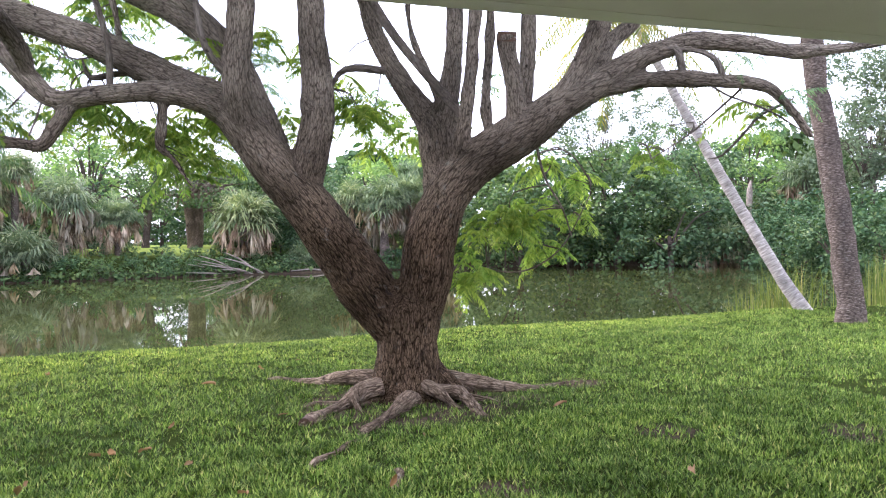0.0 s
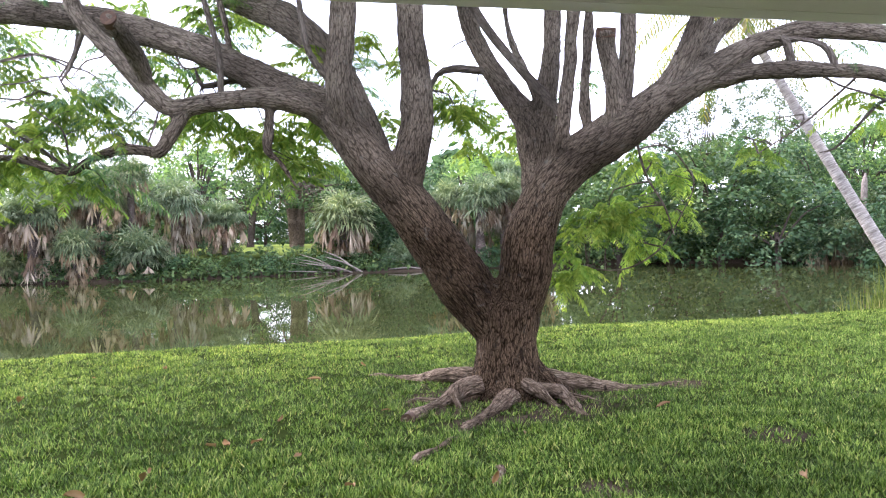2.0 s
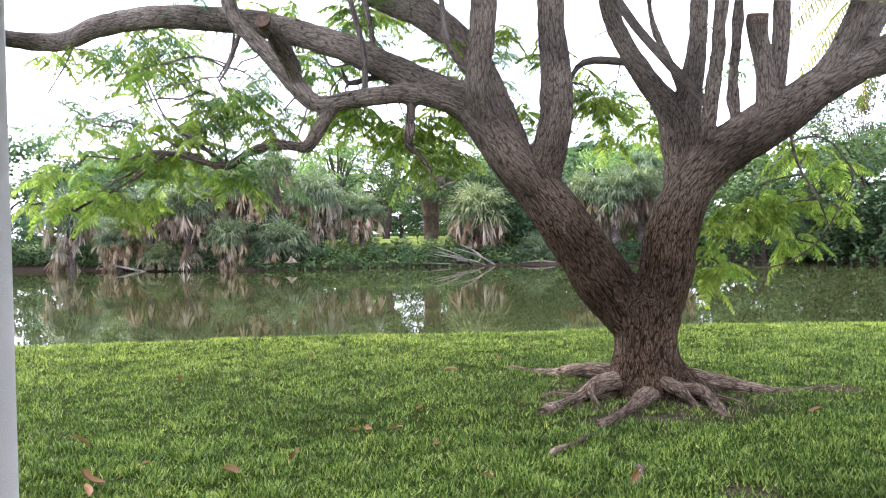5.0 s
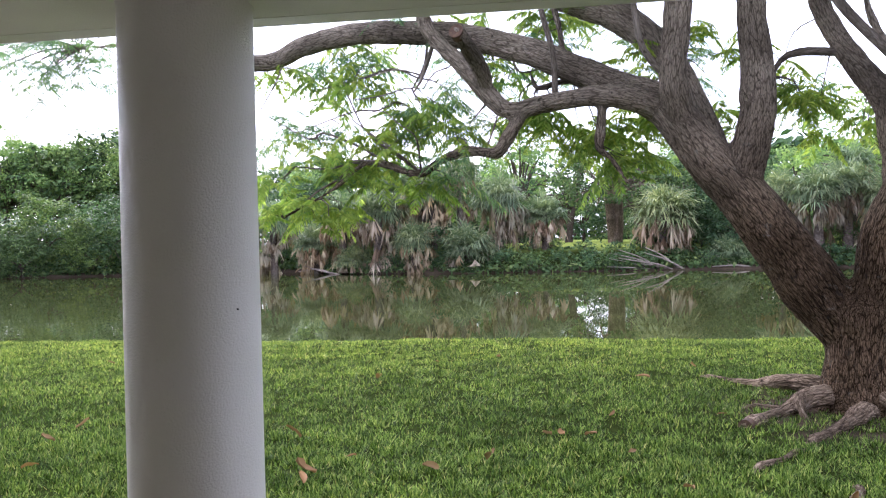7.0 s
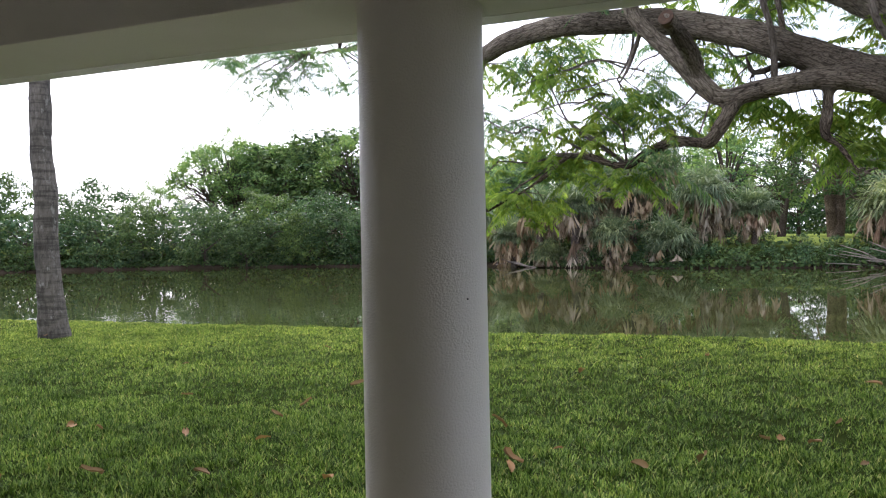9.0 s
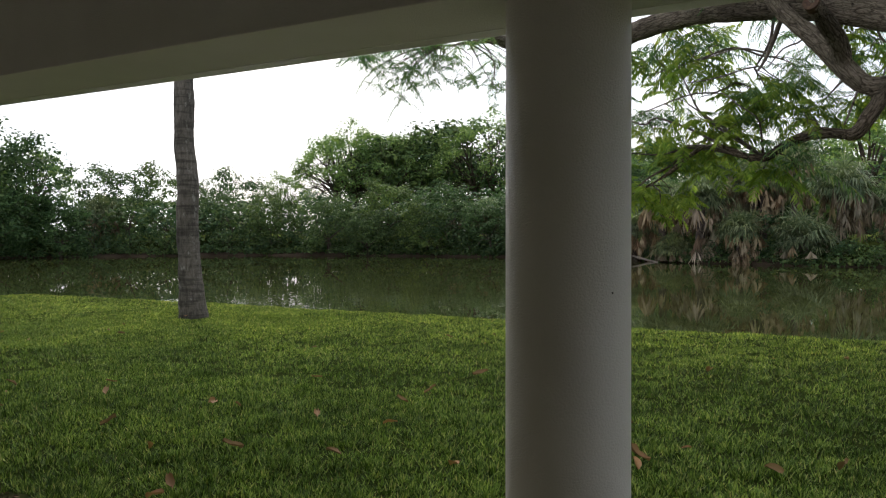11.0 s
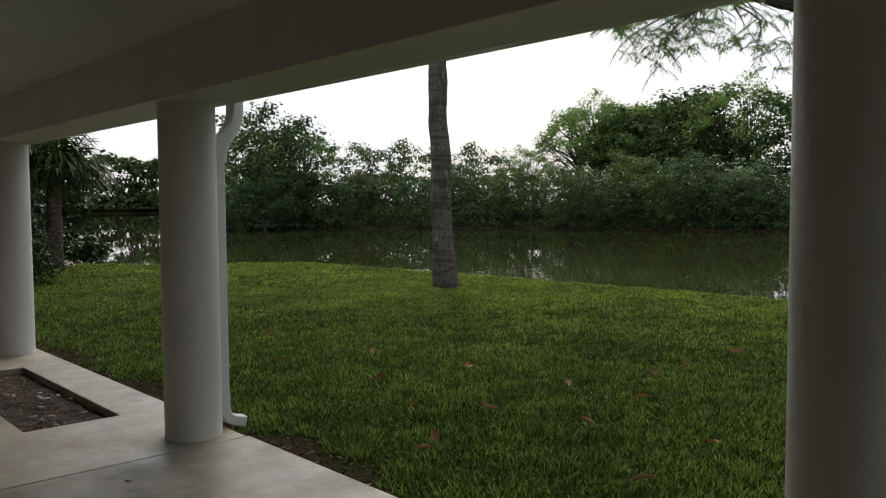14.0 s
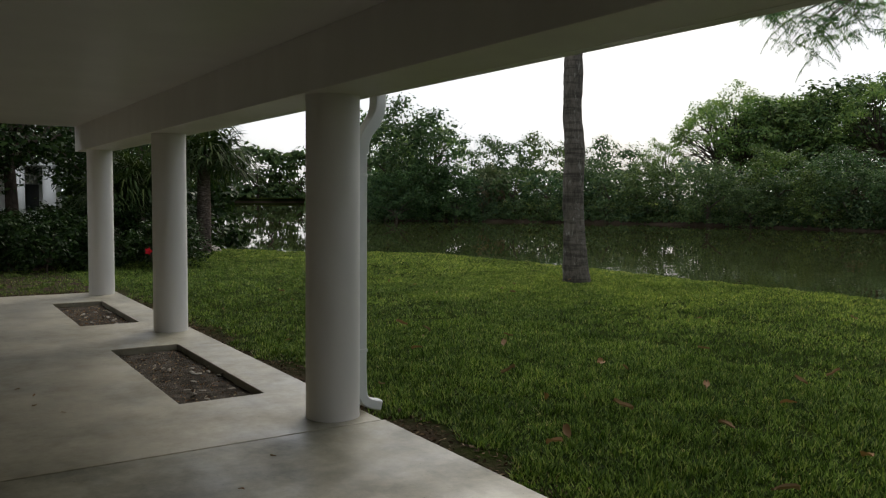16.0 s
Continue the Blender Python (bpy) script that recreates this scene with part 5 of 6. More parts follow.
def umbrella_tree(name, seed, height, width, mat, leaf, per, clumps, label):
    """A wide tree whose leaves lie in a thin domed layer over bare forking limbs, with the sky showing beneath the dome."""
    rng = np.random.default_rng(seed)
    tree_ob = thing(name, (0, 0, 0), label, "tree", "trees round the lake")
    rho = np.sqrt(rng.random(clumps))
    a = rng.random(clumps) * 2 * math.pi
    dome = np.array([noise.noise(Vector((math.cos(q) * r * 2.2 + seed, math.sin(q) * r * 2.2, 0))) for q, r in zip(a, rho)])
    z = height * (0.95 - 0.42 * rho ** 2.4 + 0.16 * dome - 0.12 * rng.random(clumps) ** 2)
    centres = np.column_stack([np.cos(a) * rho * width / 2, np.sin(a) * rho * width / 2, z])
    low = rng.random(clumps) < 0.16
    centres[low, 2] = height * (0.12 + 0.42 * rng.random(low.sum()))
    size = width * 0.078 * (0.7 + 0.6 * rng.random(clumps))
    v, f = leaves(rng, centres, np.stack([size, size, size * 0.75], 1), per, leaf, leaf * 0.55, 1.1)
    pieces = []
    r0 = height * 0.013
    for k in range(3):
        foot = np.array([rng.normal() * 0.5, rng.normal() * 0.5, -0.3])
        turn = 2.1 * k + rng.random()
        fork = np.array([math.cos(turn) * width * 0.10, math.sin(turn) * width * 0.10, height * (0.30 + 0.10 * rng.random())])
        pieces.append(tube([(*foot, r0 * 1.2), (*(foot * 0.5 + fork * 0.5), r0), (*fork, r0 * 0.8)], 7, 0.8))
        mine = centres[np.argsort(np.abs((a - turn + math.pi) % (2 * math.pi) - math.pi))[:clumps // 3]]
        for c in mine[rng.permutation(len(mine))[:26]]:
            bend = fork * 0.45 + c * 0.55 + np.array([0, 0, 0.05 * height * rng.normal()]) + rng.normal(size=3) * 0.3
            pieces.append(tube([(*fork, r0 * 0.5), (*bend, r0 * 0.3), (*(c - np.array([0, 0, 0.25])), r0 * 0.12)], 5, 1.0))
            side = bend + (c - bend) * 0.4 + rng.normal(size=3) * (1.0, 1.0, 0.5)
            pieces.append(tube([(*bend, r0 * 0.22), (*((bend + side) / 2 + rng.normal(size=3) * 0.15), r0 * 0.16), (*side, r0 * 0.08)], 4, 1.0))
    tv, tf, tu = joined(pieces)
    put("trunk", mesh_data("trunk", tv, tf, FARBARK, tu, True), tree_ob)
    put("crown", mesh_data("crown", v, f, mat), tree_ob)
    return tree_ob


def fan(rng, base, way, reach, size, droop, blades=22, thin=0.030):
    """A fan-shaped palm leaf on its stalk: narrow blades that bend down at their tips."""
    way = unit(np.asarray(way, float))
    side = unit(np.cross(way, (0, 0, 1.0)) + rng.normal(size=3) * 0.1)
    up = np.cross(side, way)
    hub = base + way * reach - np.array([0, 0, 0.25 * droop * reach])
    quads = [[base - side * 0.02, base + side * 0.02, hub + side * 0.015, hub - side * 0.015]]
    for k in range(blades):
        a = (k / (blades - 1) - 0.5) * 4.6
        out = unit(way * math.cos(a) + side * math.sin(a) + up * 0.12 * math.cos(3 * a) + rng.normal(size=3) * 0.07)
        ln = size * (0.75 + 0.25 * math.cos(a * 0.6)) * (0.85 + 0.3 * rng.random())
        wide = unit(np.cross(out, up)) * size * thin
        mid = hub + out * ln * 0.5
        tip = hub + out * ln * 0.9 - np.array([0, 0, (0.35 + 0.3 * rng.random()) * droop * ln])
        quads.append([hub, mid + wide, tip, mid - wide])
    return np.array(quads).reshape(-1, 3)


def fan_palm(name, seed, height, live, dead, label, trunk_r=0.12, skirt=1.6, bark=None, live_mat=None, group="fan palms on the bank"):
    """A cabbage palm about one metre in radius: a shaggy mop of drooping fan leaves, tan dying leaves round its lower rim, long grey dead ones below."""
    rng = np.random.default_rng(seed)
    palm = thing(name, (0, 0, 0), label, "palm tree", group)
    head = np.array([0, 0, height])
    down = np.array([0, 0, 1.0])
    tv, tf, tu = tube([(0, 0, -0.2, trunk_r * 1.3), (0.02, 0, height * 0.4, trunk_r), (0, 0, height, trunk_r * 0.9)], 12, 0.3, 0.12, seed)
    put("trunk", mesh_data("trunk", tv, tf, bark or PALMBARK, tu, True), palm)
    vs = []
    for k in range(live):
        z = 1 - 1.40 * (k + 0.5) / live + 0.08 * rng.normal()
        a = k * 2.4 + rng.random() * 0.5
        r = math.sqrt(max(0.05, 1 - min(1, abs(z)) ** 2))
        vs.append(fan(rng, head, (r * math.cos(a), r * math.sin(a), z * 0.9), 0.25 + 0.42 * rng.random(), 0.44 + 0.16 * rng.random(), 0.25 + 0.9 * rng.random(), 18, 0.030))
    v = np.vstack(vs)
    put("crown", mesh_data("crown", v, np.arange(len(v)).reshape(-1, 4), live_mat or FROND), palm)
    if dead:
        vs, fs, n0 = [], [], 0
        for k in range(dead):
            a = k * 2.4 + rng.normal() * 0.25
            out = np.array([math.cos(a), math.sin(a), 0])
            rim = k % 5 < 2
            ragged = noise.noise(Vector((math.cos(a) * 1.3 + seed, math.sin(a) * 1.3, 0.7 * (k % 3))))
            if ragged < -0.12:
                continue
            low = 0.15 * rng.random() if rim else (k * 0.618) % 1.0
            wide_r = 0.40 + 0.38 * rng.random() if rim else 0.16 + (0.15 + 0.45 * rng.random()) * (1 - 0.75 * low)
            hub = head + out * wide_r - down * (0.05 + low * skirt + 0.35 * rng.random() + 0.3 * ragged)
            n = 11
            ln = 0.22 + 0.46 * rng.random() ** 1.5
            spread = 0.10 + 0.18 * rng.random()
            vs.append(hub[None])
            for j in range(n):
                w = unit(rng.normal(size=3) * spread + out * 0.10 - down)
                tip = hub + w * ln * (0.7 + 0.45 * rng.random())
                wide = unit(np.cross(w, rng.normal(size=3))) * 0.024
                mid = hub + w * ln * 0.55 + out * 0.03
                vs.append(np.stack([mid + wide, tip, mid - wide]))
                q = n0 + 1 + 3 * j
                fs.append((n0, q, q + 1, q + 2))
            n0 += 1 + 3 * n
        v = np.vstack(vs)
        v[:, 2] = np.maximum(v[:, 2], 0.02)
        put("skirt", mesh_data("skirt", v, np.array(fs), DEADFROND), palm, "hanging dead brown and grey leaves", "stuff")
    return palm


def place(model, at, scale=1.0, turn=None, rng=random, stretch=1.0, label=""):
    m = Matrix.LocRotScale(Vector(at), Euler((0, 0, rng.random() * 6.28 if turn is None else turn)), Vector((scale, scale, scale * stretch)))
    ob = copy_thing(model, m)
    if label:
        tagged(ob, label)
    return ob


def stand(x, y):
    return (x, y, float(ground_z([(x, y)])[0]) - 0.03)


def drop(*models):
    """Takes away the patterns that the copies were made from."""
    for model in models:
        for o in (*model.children_recursive, model):
            bpy.data.objects.remove(o)


# ---- far bank: broad trees, undergrowth, fan palms ----
random.seed(4)
dense = [crown_tree("broadleaf_tree", 31 + k, 8.0, 8.5, (BROAD, BROAD, SHORELEAF)[k], 0.33, 60, 95, (0.9, 0.9, -0.3)[k], 0.05, 0.6, 0.135, "dense green broadleaf tree overhanging the far bank") for k in range(3)]
spread = [umbrella_tree("spreading_tree", 41 + k, 12.5, 12.0, SPREADL, 0.27, 82, 105, "wide flat-topped green tree on the far bank") for k in range(2)]
back = [crown_tree("background_tree", 51, 10.0, 9.0, SPREADL, 0.34, 60, 80, 2.0, 0.25, 0.5, 0.12, "green tree standing back from the lake")]
wispy = [crown_tree("feathery_tree", 61, 15.0, 8.0, WISP, 0.24, 90, 120, 4.0, 0.45, 1.2, 0.085, "tall thin grey-green feathery tree behind the bank", 4, None, 0.005)]
wood = [crown_tree("wood_tree", 55, 9.0, 9.5, SHORELEAF, 1.1, 16, 75, -2.0, 0.15, 0.55, 0.14, "green tree of the wood far behind the lake")]
airy = crown_tree("airy_tree", 58, 9.5, 9.0, BROAD, 0.3, 26, 60, 2.2, 0.7, 0.4, 0.085, "thin blue-green tree with sky showing through", 2)
banyan = crown_tree("thick_trunked_tree", 57, 8.5, 9.0, BROAD, 0.28, 60, 110, 3.0, 0.2, 0.55, 0.14, "dark tree with a thick bundled trunk behind the bank", 6, ROOTBARK, 0.042)
shrub = [crown_tree("bank_shrub", 71 + k, 2.4, 3.4, BROAD, 0.27, 22, 32, 0.1, 0.2, 0.7, 0.19, "low green shrub at the water's edge") for k in range(3)]
for s in shrub:
    tagged(s, "", "shrub", "shrubs along the bank")

DENSE = [(26.7, 54.1, 7.1), (30.2, 53.4, 8.1), (32.8, 50.7, 8.3), (34.0, 46.3, 6.9), (42.0, 52.0, 7.0), (39.0, 39.4, 5.3), (36.7, 34.6, 4.6), (36.7, 31.6, 5.3), (10.3, 64.3, 5.6), (12.5, 60.8, 3.3), (11.8, 62.2, 4.2), (2.2, 84.0, 5.2)]
BACK = [(49.8, 56.7, 9.5), (-4.2, 85.2, 11.5), (-5.7, 88.0, 10.5), (11.6, 81.4, 9.3), (23.8, 68.2, 10.9), (22.2, 77.1, 8.5), (-26.5, 86.0, 8.6), (-19.1, 93.1, 9.4), (1.0, 95.0, 5.6)]
WISPY = [(45.0, 72.6, 17.6), (52.3, 71.3, 15.9), (43.7, 38.8, 14.6), (46.4, 38.7, 12.5)]
PALM = [(-7.7, 62.6, 6.9, 1.5), (-9.7, 61.8, 5.4, 1.62), (-4.6, 61.9, 4.9, 2.0), (-1.2, 62.0, 3.6, 1.56), (-6.7, 59.2, 1.2, 1.84), (7.6, 60.6, 3.6, 2.22), (-13.7, 60.0, 4.1, 1.98), (-10.4, 62.7, 5.4, 2.0), (-10.8, 59.0, 1.8, 1.51), (-15.8, 60.3, 0.4, 1.31), (-16.9, 61.7, 4.1, 1.88), (-23.1, 62.9, 3.6, 1.88), (-19.2, 61.9, 1.9, 1.54), (-12.8, 62.7, 6.0, 1.62), (17.5, 58.7, 4.6, 1.92), (19.7, 59.6, 5.1, 1.84), (15.5, 60.3, 4.6, 1.56), (20.9, 61.8, 6.6, 1.46), (11.7, 59.1, 0.4, 1.18), (21.7, 57.9, 4.0, 1.72), (37.8, 45.2, 0.9, 1.56), (42.0, 44.8, 2.9, 1.79), (42.6, 42.8, 5.3, 1.68), (-35.6, 69.0, 3.7, 1.3), (-38.8, 69.3, 3.3, 1.3), (-71.5, 52.8, 3.8, 1.87), (-57.2, 62.7, 0.5, 1.07)]
SPREAD = [(-49.4, 70.3, 12.6), (-45.1, 71.9, 12.9), (-51.9, 68.5, 12.4), (-47.1, 69.5, 12.0), (-43.0, 73.3, 13.0), (-75.4, 41.1, 10.5), (-74.4, 46.7, 9.8), (-63.5, 63.6, 8.0), (-59.9, 67.0, 8.8), (-51.5, 67.4, 12.3), (-47.7, 70.2, 11.7), (-43.2, 71.8, 12.7), (-37.9, 72.6, 12.8), (-31.8, 71.0, 11.4)]
LOW = [(-70.9, 40.9, 6.4), (-69.6, 46.8, 6.0), (-73.5, 55.1, 7.7), (-74.6, 63.3, 8.1), (-63.8, 60.4, 5.7), (-56.7, 61.7, 5.5), (-49.8, 62.4, 5.9), (-45.3, 65.7, 6.4), (-39.2, 66.1, 6.2), (-33.7, 65.7, 5.0), (-45.6, 63.2, 4.4), (-40.1, 64.5, 4.7), (-76.3, 43.6, 11.1), (-74.4, 46.7, 9.9)]


def pushed(rows, k):
    """The same places seen from the porch, k times as far off."""
    return [tuple(EYE + (np.array(r) - EYE) * k) for r in rows]


for i, (x, y, h) in enumerate(DENSE):
    place(dense[i % 2], stand(x, y), (h + 0.75) / 8.0, stretch=1.0)
for i, (x, y, h) in enumerate(pushed(SPREAD, 1.35)):
    if i % 3 == 1:
        place(dense[2], stand(x, y), (h - 0.6) / 8.4, label="tall rounded green tree standing back from the lake")
    else:
        place(spread[i % 2], stand(x, y), (h - 0.3) / 12.5 * (0.82 + 0.2 * random.random()))
for i, (x, y, h) in enumerate(LOW):
    place(dense[2], stand(x, y), (h - 0.2) / 8.0, label="rounded green tree crowding the far water's edge")
for i, (x, y, h) in enumerate(BACK):
    place(back[0], stand(x, y), (h + 0.4) / 10.0)
for x, y, h in WISPY:
    place(wispy[0], stand(x, y), (h + 0.4) / 15.0)

# a wood closes the view behind the bank
rng = np.random.default_rng(9)
for k in range(48):
    turn = 63 - k * 2.7 + rng.normal() * 0.6
    d = 108 + rng.random() * 14 + (25 if -3 < turn < 9 else 0)
    place(wood[0], stand(EYE[0] - d * math.sin(radians(turn)), EYE[1] + d * math.cos(radians(turn))), (0.95 + 0.45 * rng.random()) * (0.40 if turn > 22 else 0.55 if -5 < turn < 3 else 1.0))

for x, y, sc in ((-33, 90, 1.15), (-25, 96, 1.2), (-17, 88, 1.1), (-11, 98, 1.25), (-12, 78, 0.95), (-19, 76, 0.85), (-26, 79, 0.9), (13, 96, 1.25), (20, 90, 1.15), (10.5, 100, 1.1), (17, 70, 0.75), (27, 82, 1.1), (23, 66, 0.7)):
    place(dense[int(y) % 2], stand(x, y), sc, label="blue-green tree crowding behind the palms")
for k in range(9):
    place(wood[0], stand(-30 + 8 * k + rng.normal(), 165 + 6 * rng.normal()), 0.62 + 0.2 * rng.random())
place(airy, stand(0.6, 80), 1.0, 0.8)
place(airy, stand(7.4, 76), 0.85, 2.8)
place(banyan, stand(4.25, 67.9), 1.0, 0.3)

shore = spline([(x, y, 0, 0) for x, y in FAR_SHORE[1:]], 1.0)[:, :2]
run = 0.0
for a, c in zip(shore[:-1], shore[1:]):
    run += np.linalg.norm(c - a)
    gap, palmy = -8 < a[0] < 6, -24 < a[0] < 22
    if run > (1.2 if palmy else 2.4):
        run = 0.0
        if 25 < a[0] < 36:
            continue
        way = unit(c - a)
        out = np.array([-way[1], way[0]])
        p = a + out * (0.5 + 0.8 * rng.random())
        place(shrub[rng.integers(3)], (p[0], p[1], WATER_Z + 0.05), (0.45 + 0.3 * rng.random()) if palmy else (0.75 + 0.5 * rng.random()))
        p = a + out * (2.6 + 1.2 * rng.random())
        place(shrub[rng.integers(3)], stand(*p), (0.3 + 0.2 * rng.random()) if gap else (0.7 + 0.4 * rng.random()) if palmy else (1.2 + 0.5 * rng.random()))
        if not gap and rng.random() < 0.5:
            p = a + out * (8.0 + 2.5 * rng.random())
            place(shrub[rng.integers(3)], stand(*p), 1.5 + 0.6 * rng.random())

# creepers and ferns on the slope of the far bank
n = 15000
k = rng.integers(len(shore) - 1, size=n)
way = unit(shore[k + 1] - shore[k])
p = shore[k] + (shore[k + 1] - shore[k]) * rng.random(n)[:, None] + np.stack([-way[:, 1], way[:, 0]], 1) * (3.6 * rng.random(n) ** 3.0)[:, None]
p = p[inland(p) > -0.15]
spot = np.column_stack([p, np.maximum(ground_z(p), WATER_Z) + 0.12 + 0.35 * rng.random(len(p))])
cv, cf = leaves(rng, spot, np.full((len(spot), 3), 0.2), 2, 0.34, 0.17, 0.8)
creeper = put("bank_creeper", mesh_data("bank_creeper", cv, cf, BROAD))
tagged(creeper, "green creepers covering the far bank", "creepers", kind="stuff")

PALM_LABEL = "grey-green fan palm with a skirt of dead leaves"
palms = [fan_palm("fan_palm", 81 + k, h, 78, d, PALM_LABEL, 0.13, sk) for k, (h, d, sk) in enumerate(((0.62, 95, 0.35), (1.1, 125, 0.70), (1.9, 150, 1.0), (3.0, 165, 1.3), (0.62, 70, 0.30), (1.1, 140, 0.80), (1.9, 110, 1.1), (3.0, 130, 1.5)))]
HEADS = (0.62, 1.1, 1.9, 3.0)
for x, y, z, r in PALM:
    r *= 1.33
    foot = stand(x, y)[2] - 0.1
    k = next((k for k in range(4) if HEADS[k] * r >= z - foot - 0.1 * r), 3)
    place(palms[k + 4 * (int(abs(x) * 10) % 2)], (x, y, z - HEADS[k] * r), r, stretch=1.0)

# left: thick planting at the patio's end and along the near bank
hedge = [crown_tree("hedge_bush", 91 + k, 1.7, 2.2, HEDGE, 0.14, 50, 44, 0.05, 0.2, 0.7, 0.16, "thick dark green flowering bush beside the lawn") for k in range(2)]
for s in hedge:
    tagged(s, "", "bush", "bushes at the patio's end")
for k in range(26):
    x, y = -20.2 - 1.2 * (k % 3) + rng.normal() * 0.2, 5.2 - 0.75 * (k // 2) + rng.normal() * 0.2
    place(hedge[k % 2], stand(x, y), 0.58 + 0.16 * rng.random() + 0.06 * (k % 3))
for x, y, s in ((-24.0, 5.6, 1.0), (-26.4, 6.2, 1.2), (-29.0, 6.6, 1.7), (-31.0, 7.6, 1.9), (-32.0, 8.9, 2.1), (-24.5, 3.5, 1.0), (-33, 6, 1.7), (-37, 8.6, 1.6), (-42, 9.6, 2.0), (-49, 11, 2.2)):
    place(hedge[int(-x) % 2], stand(x, y), s, label="dark leafy bush along the near bank")
for x, y, sc in ((-336, 104, 2.3), (-338, 114, 2.0), (-335, 124, 2.4), (-337, 134, 2.1), (-334, 143, 2.3), (-330, 153, 2.2), (-322, 160, 2.4)):
    place(wood[0], stand(x, y), sc, label="distant green tree at the lake's far end")
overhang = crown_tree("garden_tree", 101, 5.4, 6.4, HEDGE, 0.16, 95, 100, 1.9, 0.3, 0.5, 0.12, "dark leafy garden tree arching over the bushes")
place(overhang, stand(-24.0, -0.9), 1.0)
place(overhang, stand(-28.5, -4.2), 1.15)
place(overhang, stand(-31.0, 6.4), 0.9)
place(overhang, stand(-25.5, 2.0), 1.15)
place(overhang, stand(-29.0, -0.5), 1.3)
for x, y in ((-36, -3), (-42, -9), (-52, -2), (-32, -10), (-24, -9), (-56, 7), (-48, 8.5)):
    place(dense[int(abs(x)) % 2], stand(x, y), 0.75 + 0.25 * rng.random(), label="dark green tree in the next garden")
garden_palm = fan_palm("garden_palm", 111, 1.6, 66, 0, "garden palm with long drooping leaves, darkened as in shade", 0.11, 0.4, live_mat=SHADED_GARDENPALM, group="garden palms")
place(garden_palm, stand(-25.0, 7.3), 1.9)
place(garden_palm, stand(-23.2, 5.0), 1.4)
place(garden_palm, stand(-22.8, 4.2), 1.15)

# ---- palms standing on the lawn ----
lawn_palm = thing("lawn_palm", (0, 0, 0), "tall palm with a ringed grey trunk on the lawn", "palm tree", "lawn palms")
limb("trunk", [(-12.76, 11.56, -0.4, 0.36), (-12.76, 11.55, -0.05, 0.29), (-12.78, 11.53, 0.35, 0.255), (-12.83, 11.49, 1.6, 0.22), (-12.80, 11.47, 2.7, 0.215), (-12.86, 11.45, 3.5, 0.20), (-12.84, 11.43, 4.9, 0.195), (-12.8, 11.4, 9.2, 0.18)], LAWNBARK, lawn_palm, 24, 0.08, 0.12)
rough_palm = thing("rough_palm", (0, 0, 0), "stout palm with a rough brown trunk on the lawn", "palm tree", "lawn palms")
limb("trunk", [(12.93, 11.72, -0.4, 0.310), (12.91, 11.74, 0.0, 0.267), (12.90, 11.76, 0.4, 0.237), (12.80, 11.86, 1.8, 0.224), (12.66, 11.98, 3.2, 0.215), (12.52, 12.13, 4.63, 0.202), (12.4, 12.3, 7.6, 0.181)], PALMBARK, rough_palm, 24, 0.08, 0.16)
pale_palm = thing("leaning_palm", (0, 0, 0), "leaning palm with a pale trunk at the water's edge", "palm tree", "lawn palms")
limb("trunk", [(13.98, 13.55, -0.6, 0.185), (13.77, 13.75, -0.12, 0.163), (13.35, 14.2, 0.9, 0.136), (12.39, 15.32, 3.69, 0.110), (11.63, 16.14, 5.87, 0.092), (11.3, 16.5, 6.8, 0.088)], PALEBARK, pale_palm, 18, 0.1, 0.08)
for owner, head, mat in ((lawn_palm, (-12.8, 11.4, 9.2), FROND), (rough_palm, (12.4, 12.3, 7.6), FROND)):
    rng = np.random.default_rng(7)
    vs = [fan(rng, np.array(head), (math.cos(k * 2.4), math.sin(k * 2.4), 0.9 - 1.6 * k / 30), 1.2, 1.15, 0.9) for k in range(30)]
    v = np.vstack(vs)
    put("crown", mesh_data("crown", v, np.arange(len(v)).reshape(-1, 4), mat), owner)


def feather(rng, base, way, length, droop):
    """A long palm leaf: arching rib with leaflets hanging from both sides."""
    way = unit(np.asarray(way, float))
    side = unit(np.cross(way, (0, 0, 1.0)) + 1e-3)
    n = 34
    s = np.linspace(0, 1, n + 1)
    line = base + way * (s * length)[:, None] - np.array([0, 0, 1.0]) * (droop * length * s ** 2)[:, None]
    quads = []
    for k in range(n):
        a, c = line[k], line[k + 1]
        quads.append([a - side * 0.02, a + side * 0.02, c + side * 0.015, c - side * 0.015])
        if k < 4:
            continue
        reach = 0.62 * math.sin(math.pi * (0.12 + 0.80 * s[k]))
        for sign in (-1, 1):
            out = unit(side * sign + unit(c - a) * 0.5 - np.array([0, 0, 0.5 + 0.5 * rng.random()]))
            wide = unit(c - a) * 0.02
            quads.append([a - wide, a + wide, a + out * reach - np.array([0, 0, 0.12]), a + out * reach * 0.5 - wide - np.array([0, 0, 0.02])])
    return np.array(quads).reshape(-1, 3)


rng = np.random.default_rng(17)
for k in range(15):
    v = feather(rng, np.array((11.3, 16.5, 6.8)), (math.cos(k * 2.4), math.sin(k * 2.4), 0.75 - 1.1 * k / 15), 2.7 + 0.5 * rng.random(), 0.55 + 0.3 * rng.random())
    put("palm_leaf", mesh_data("palm_leaf", v, np.arange(len(v)).reshape(-1, 4), COCO), pale_palm)

drop(banyan, airy, *wood, *dense, *spread, *back, *wispy, *shrub, *palms, *hedge, overhang, garden_palm)

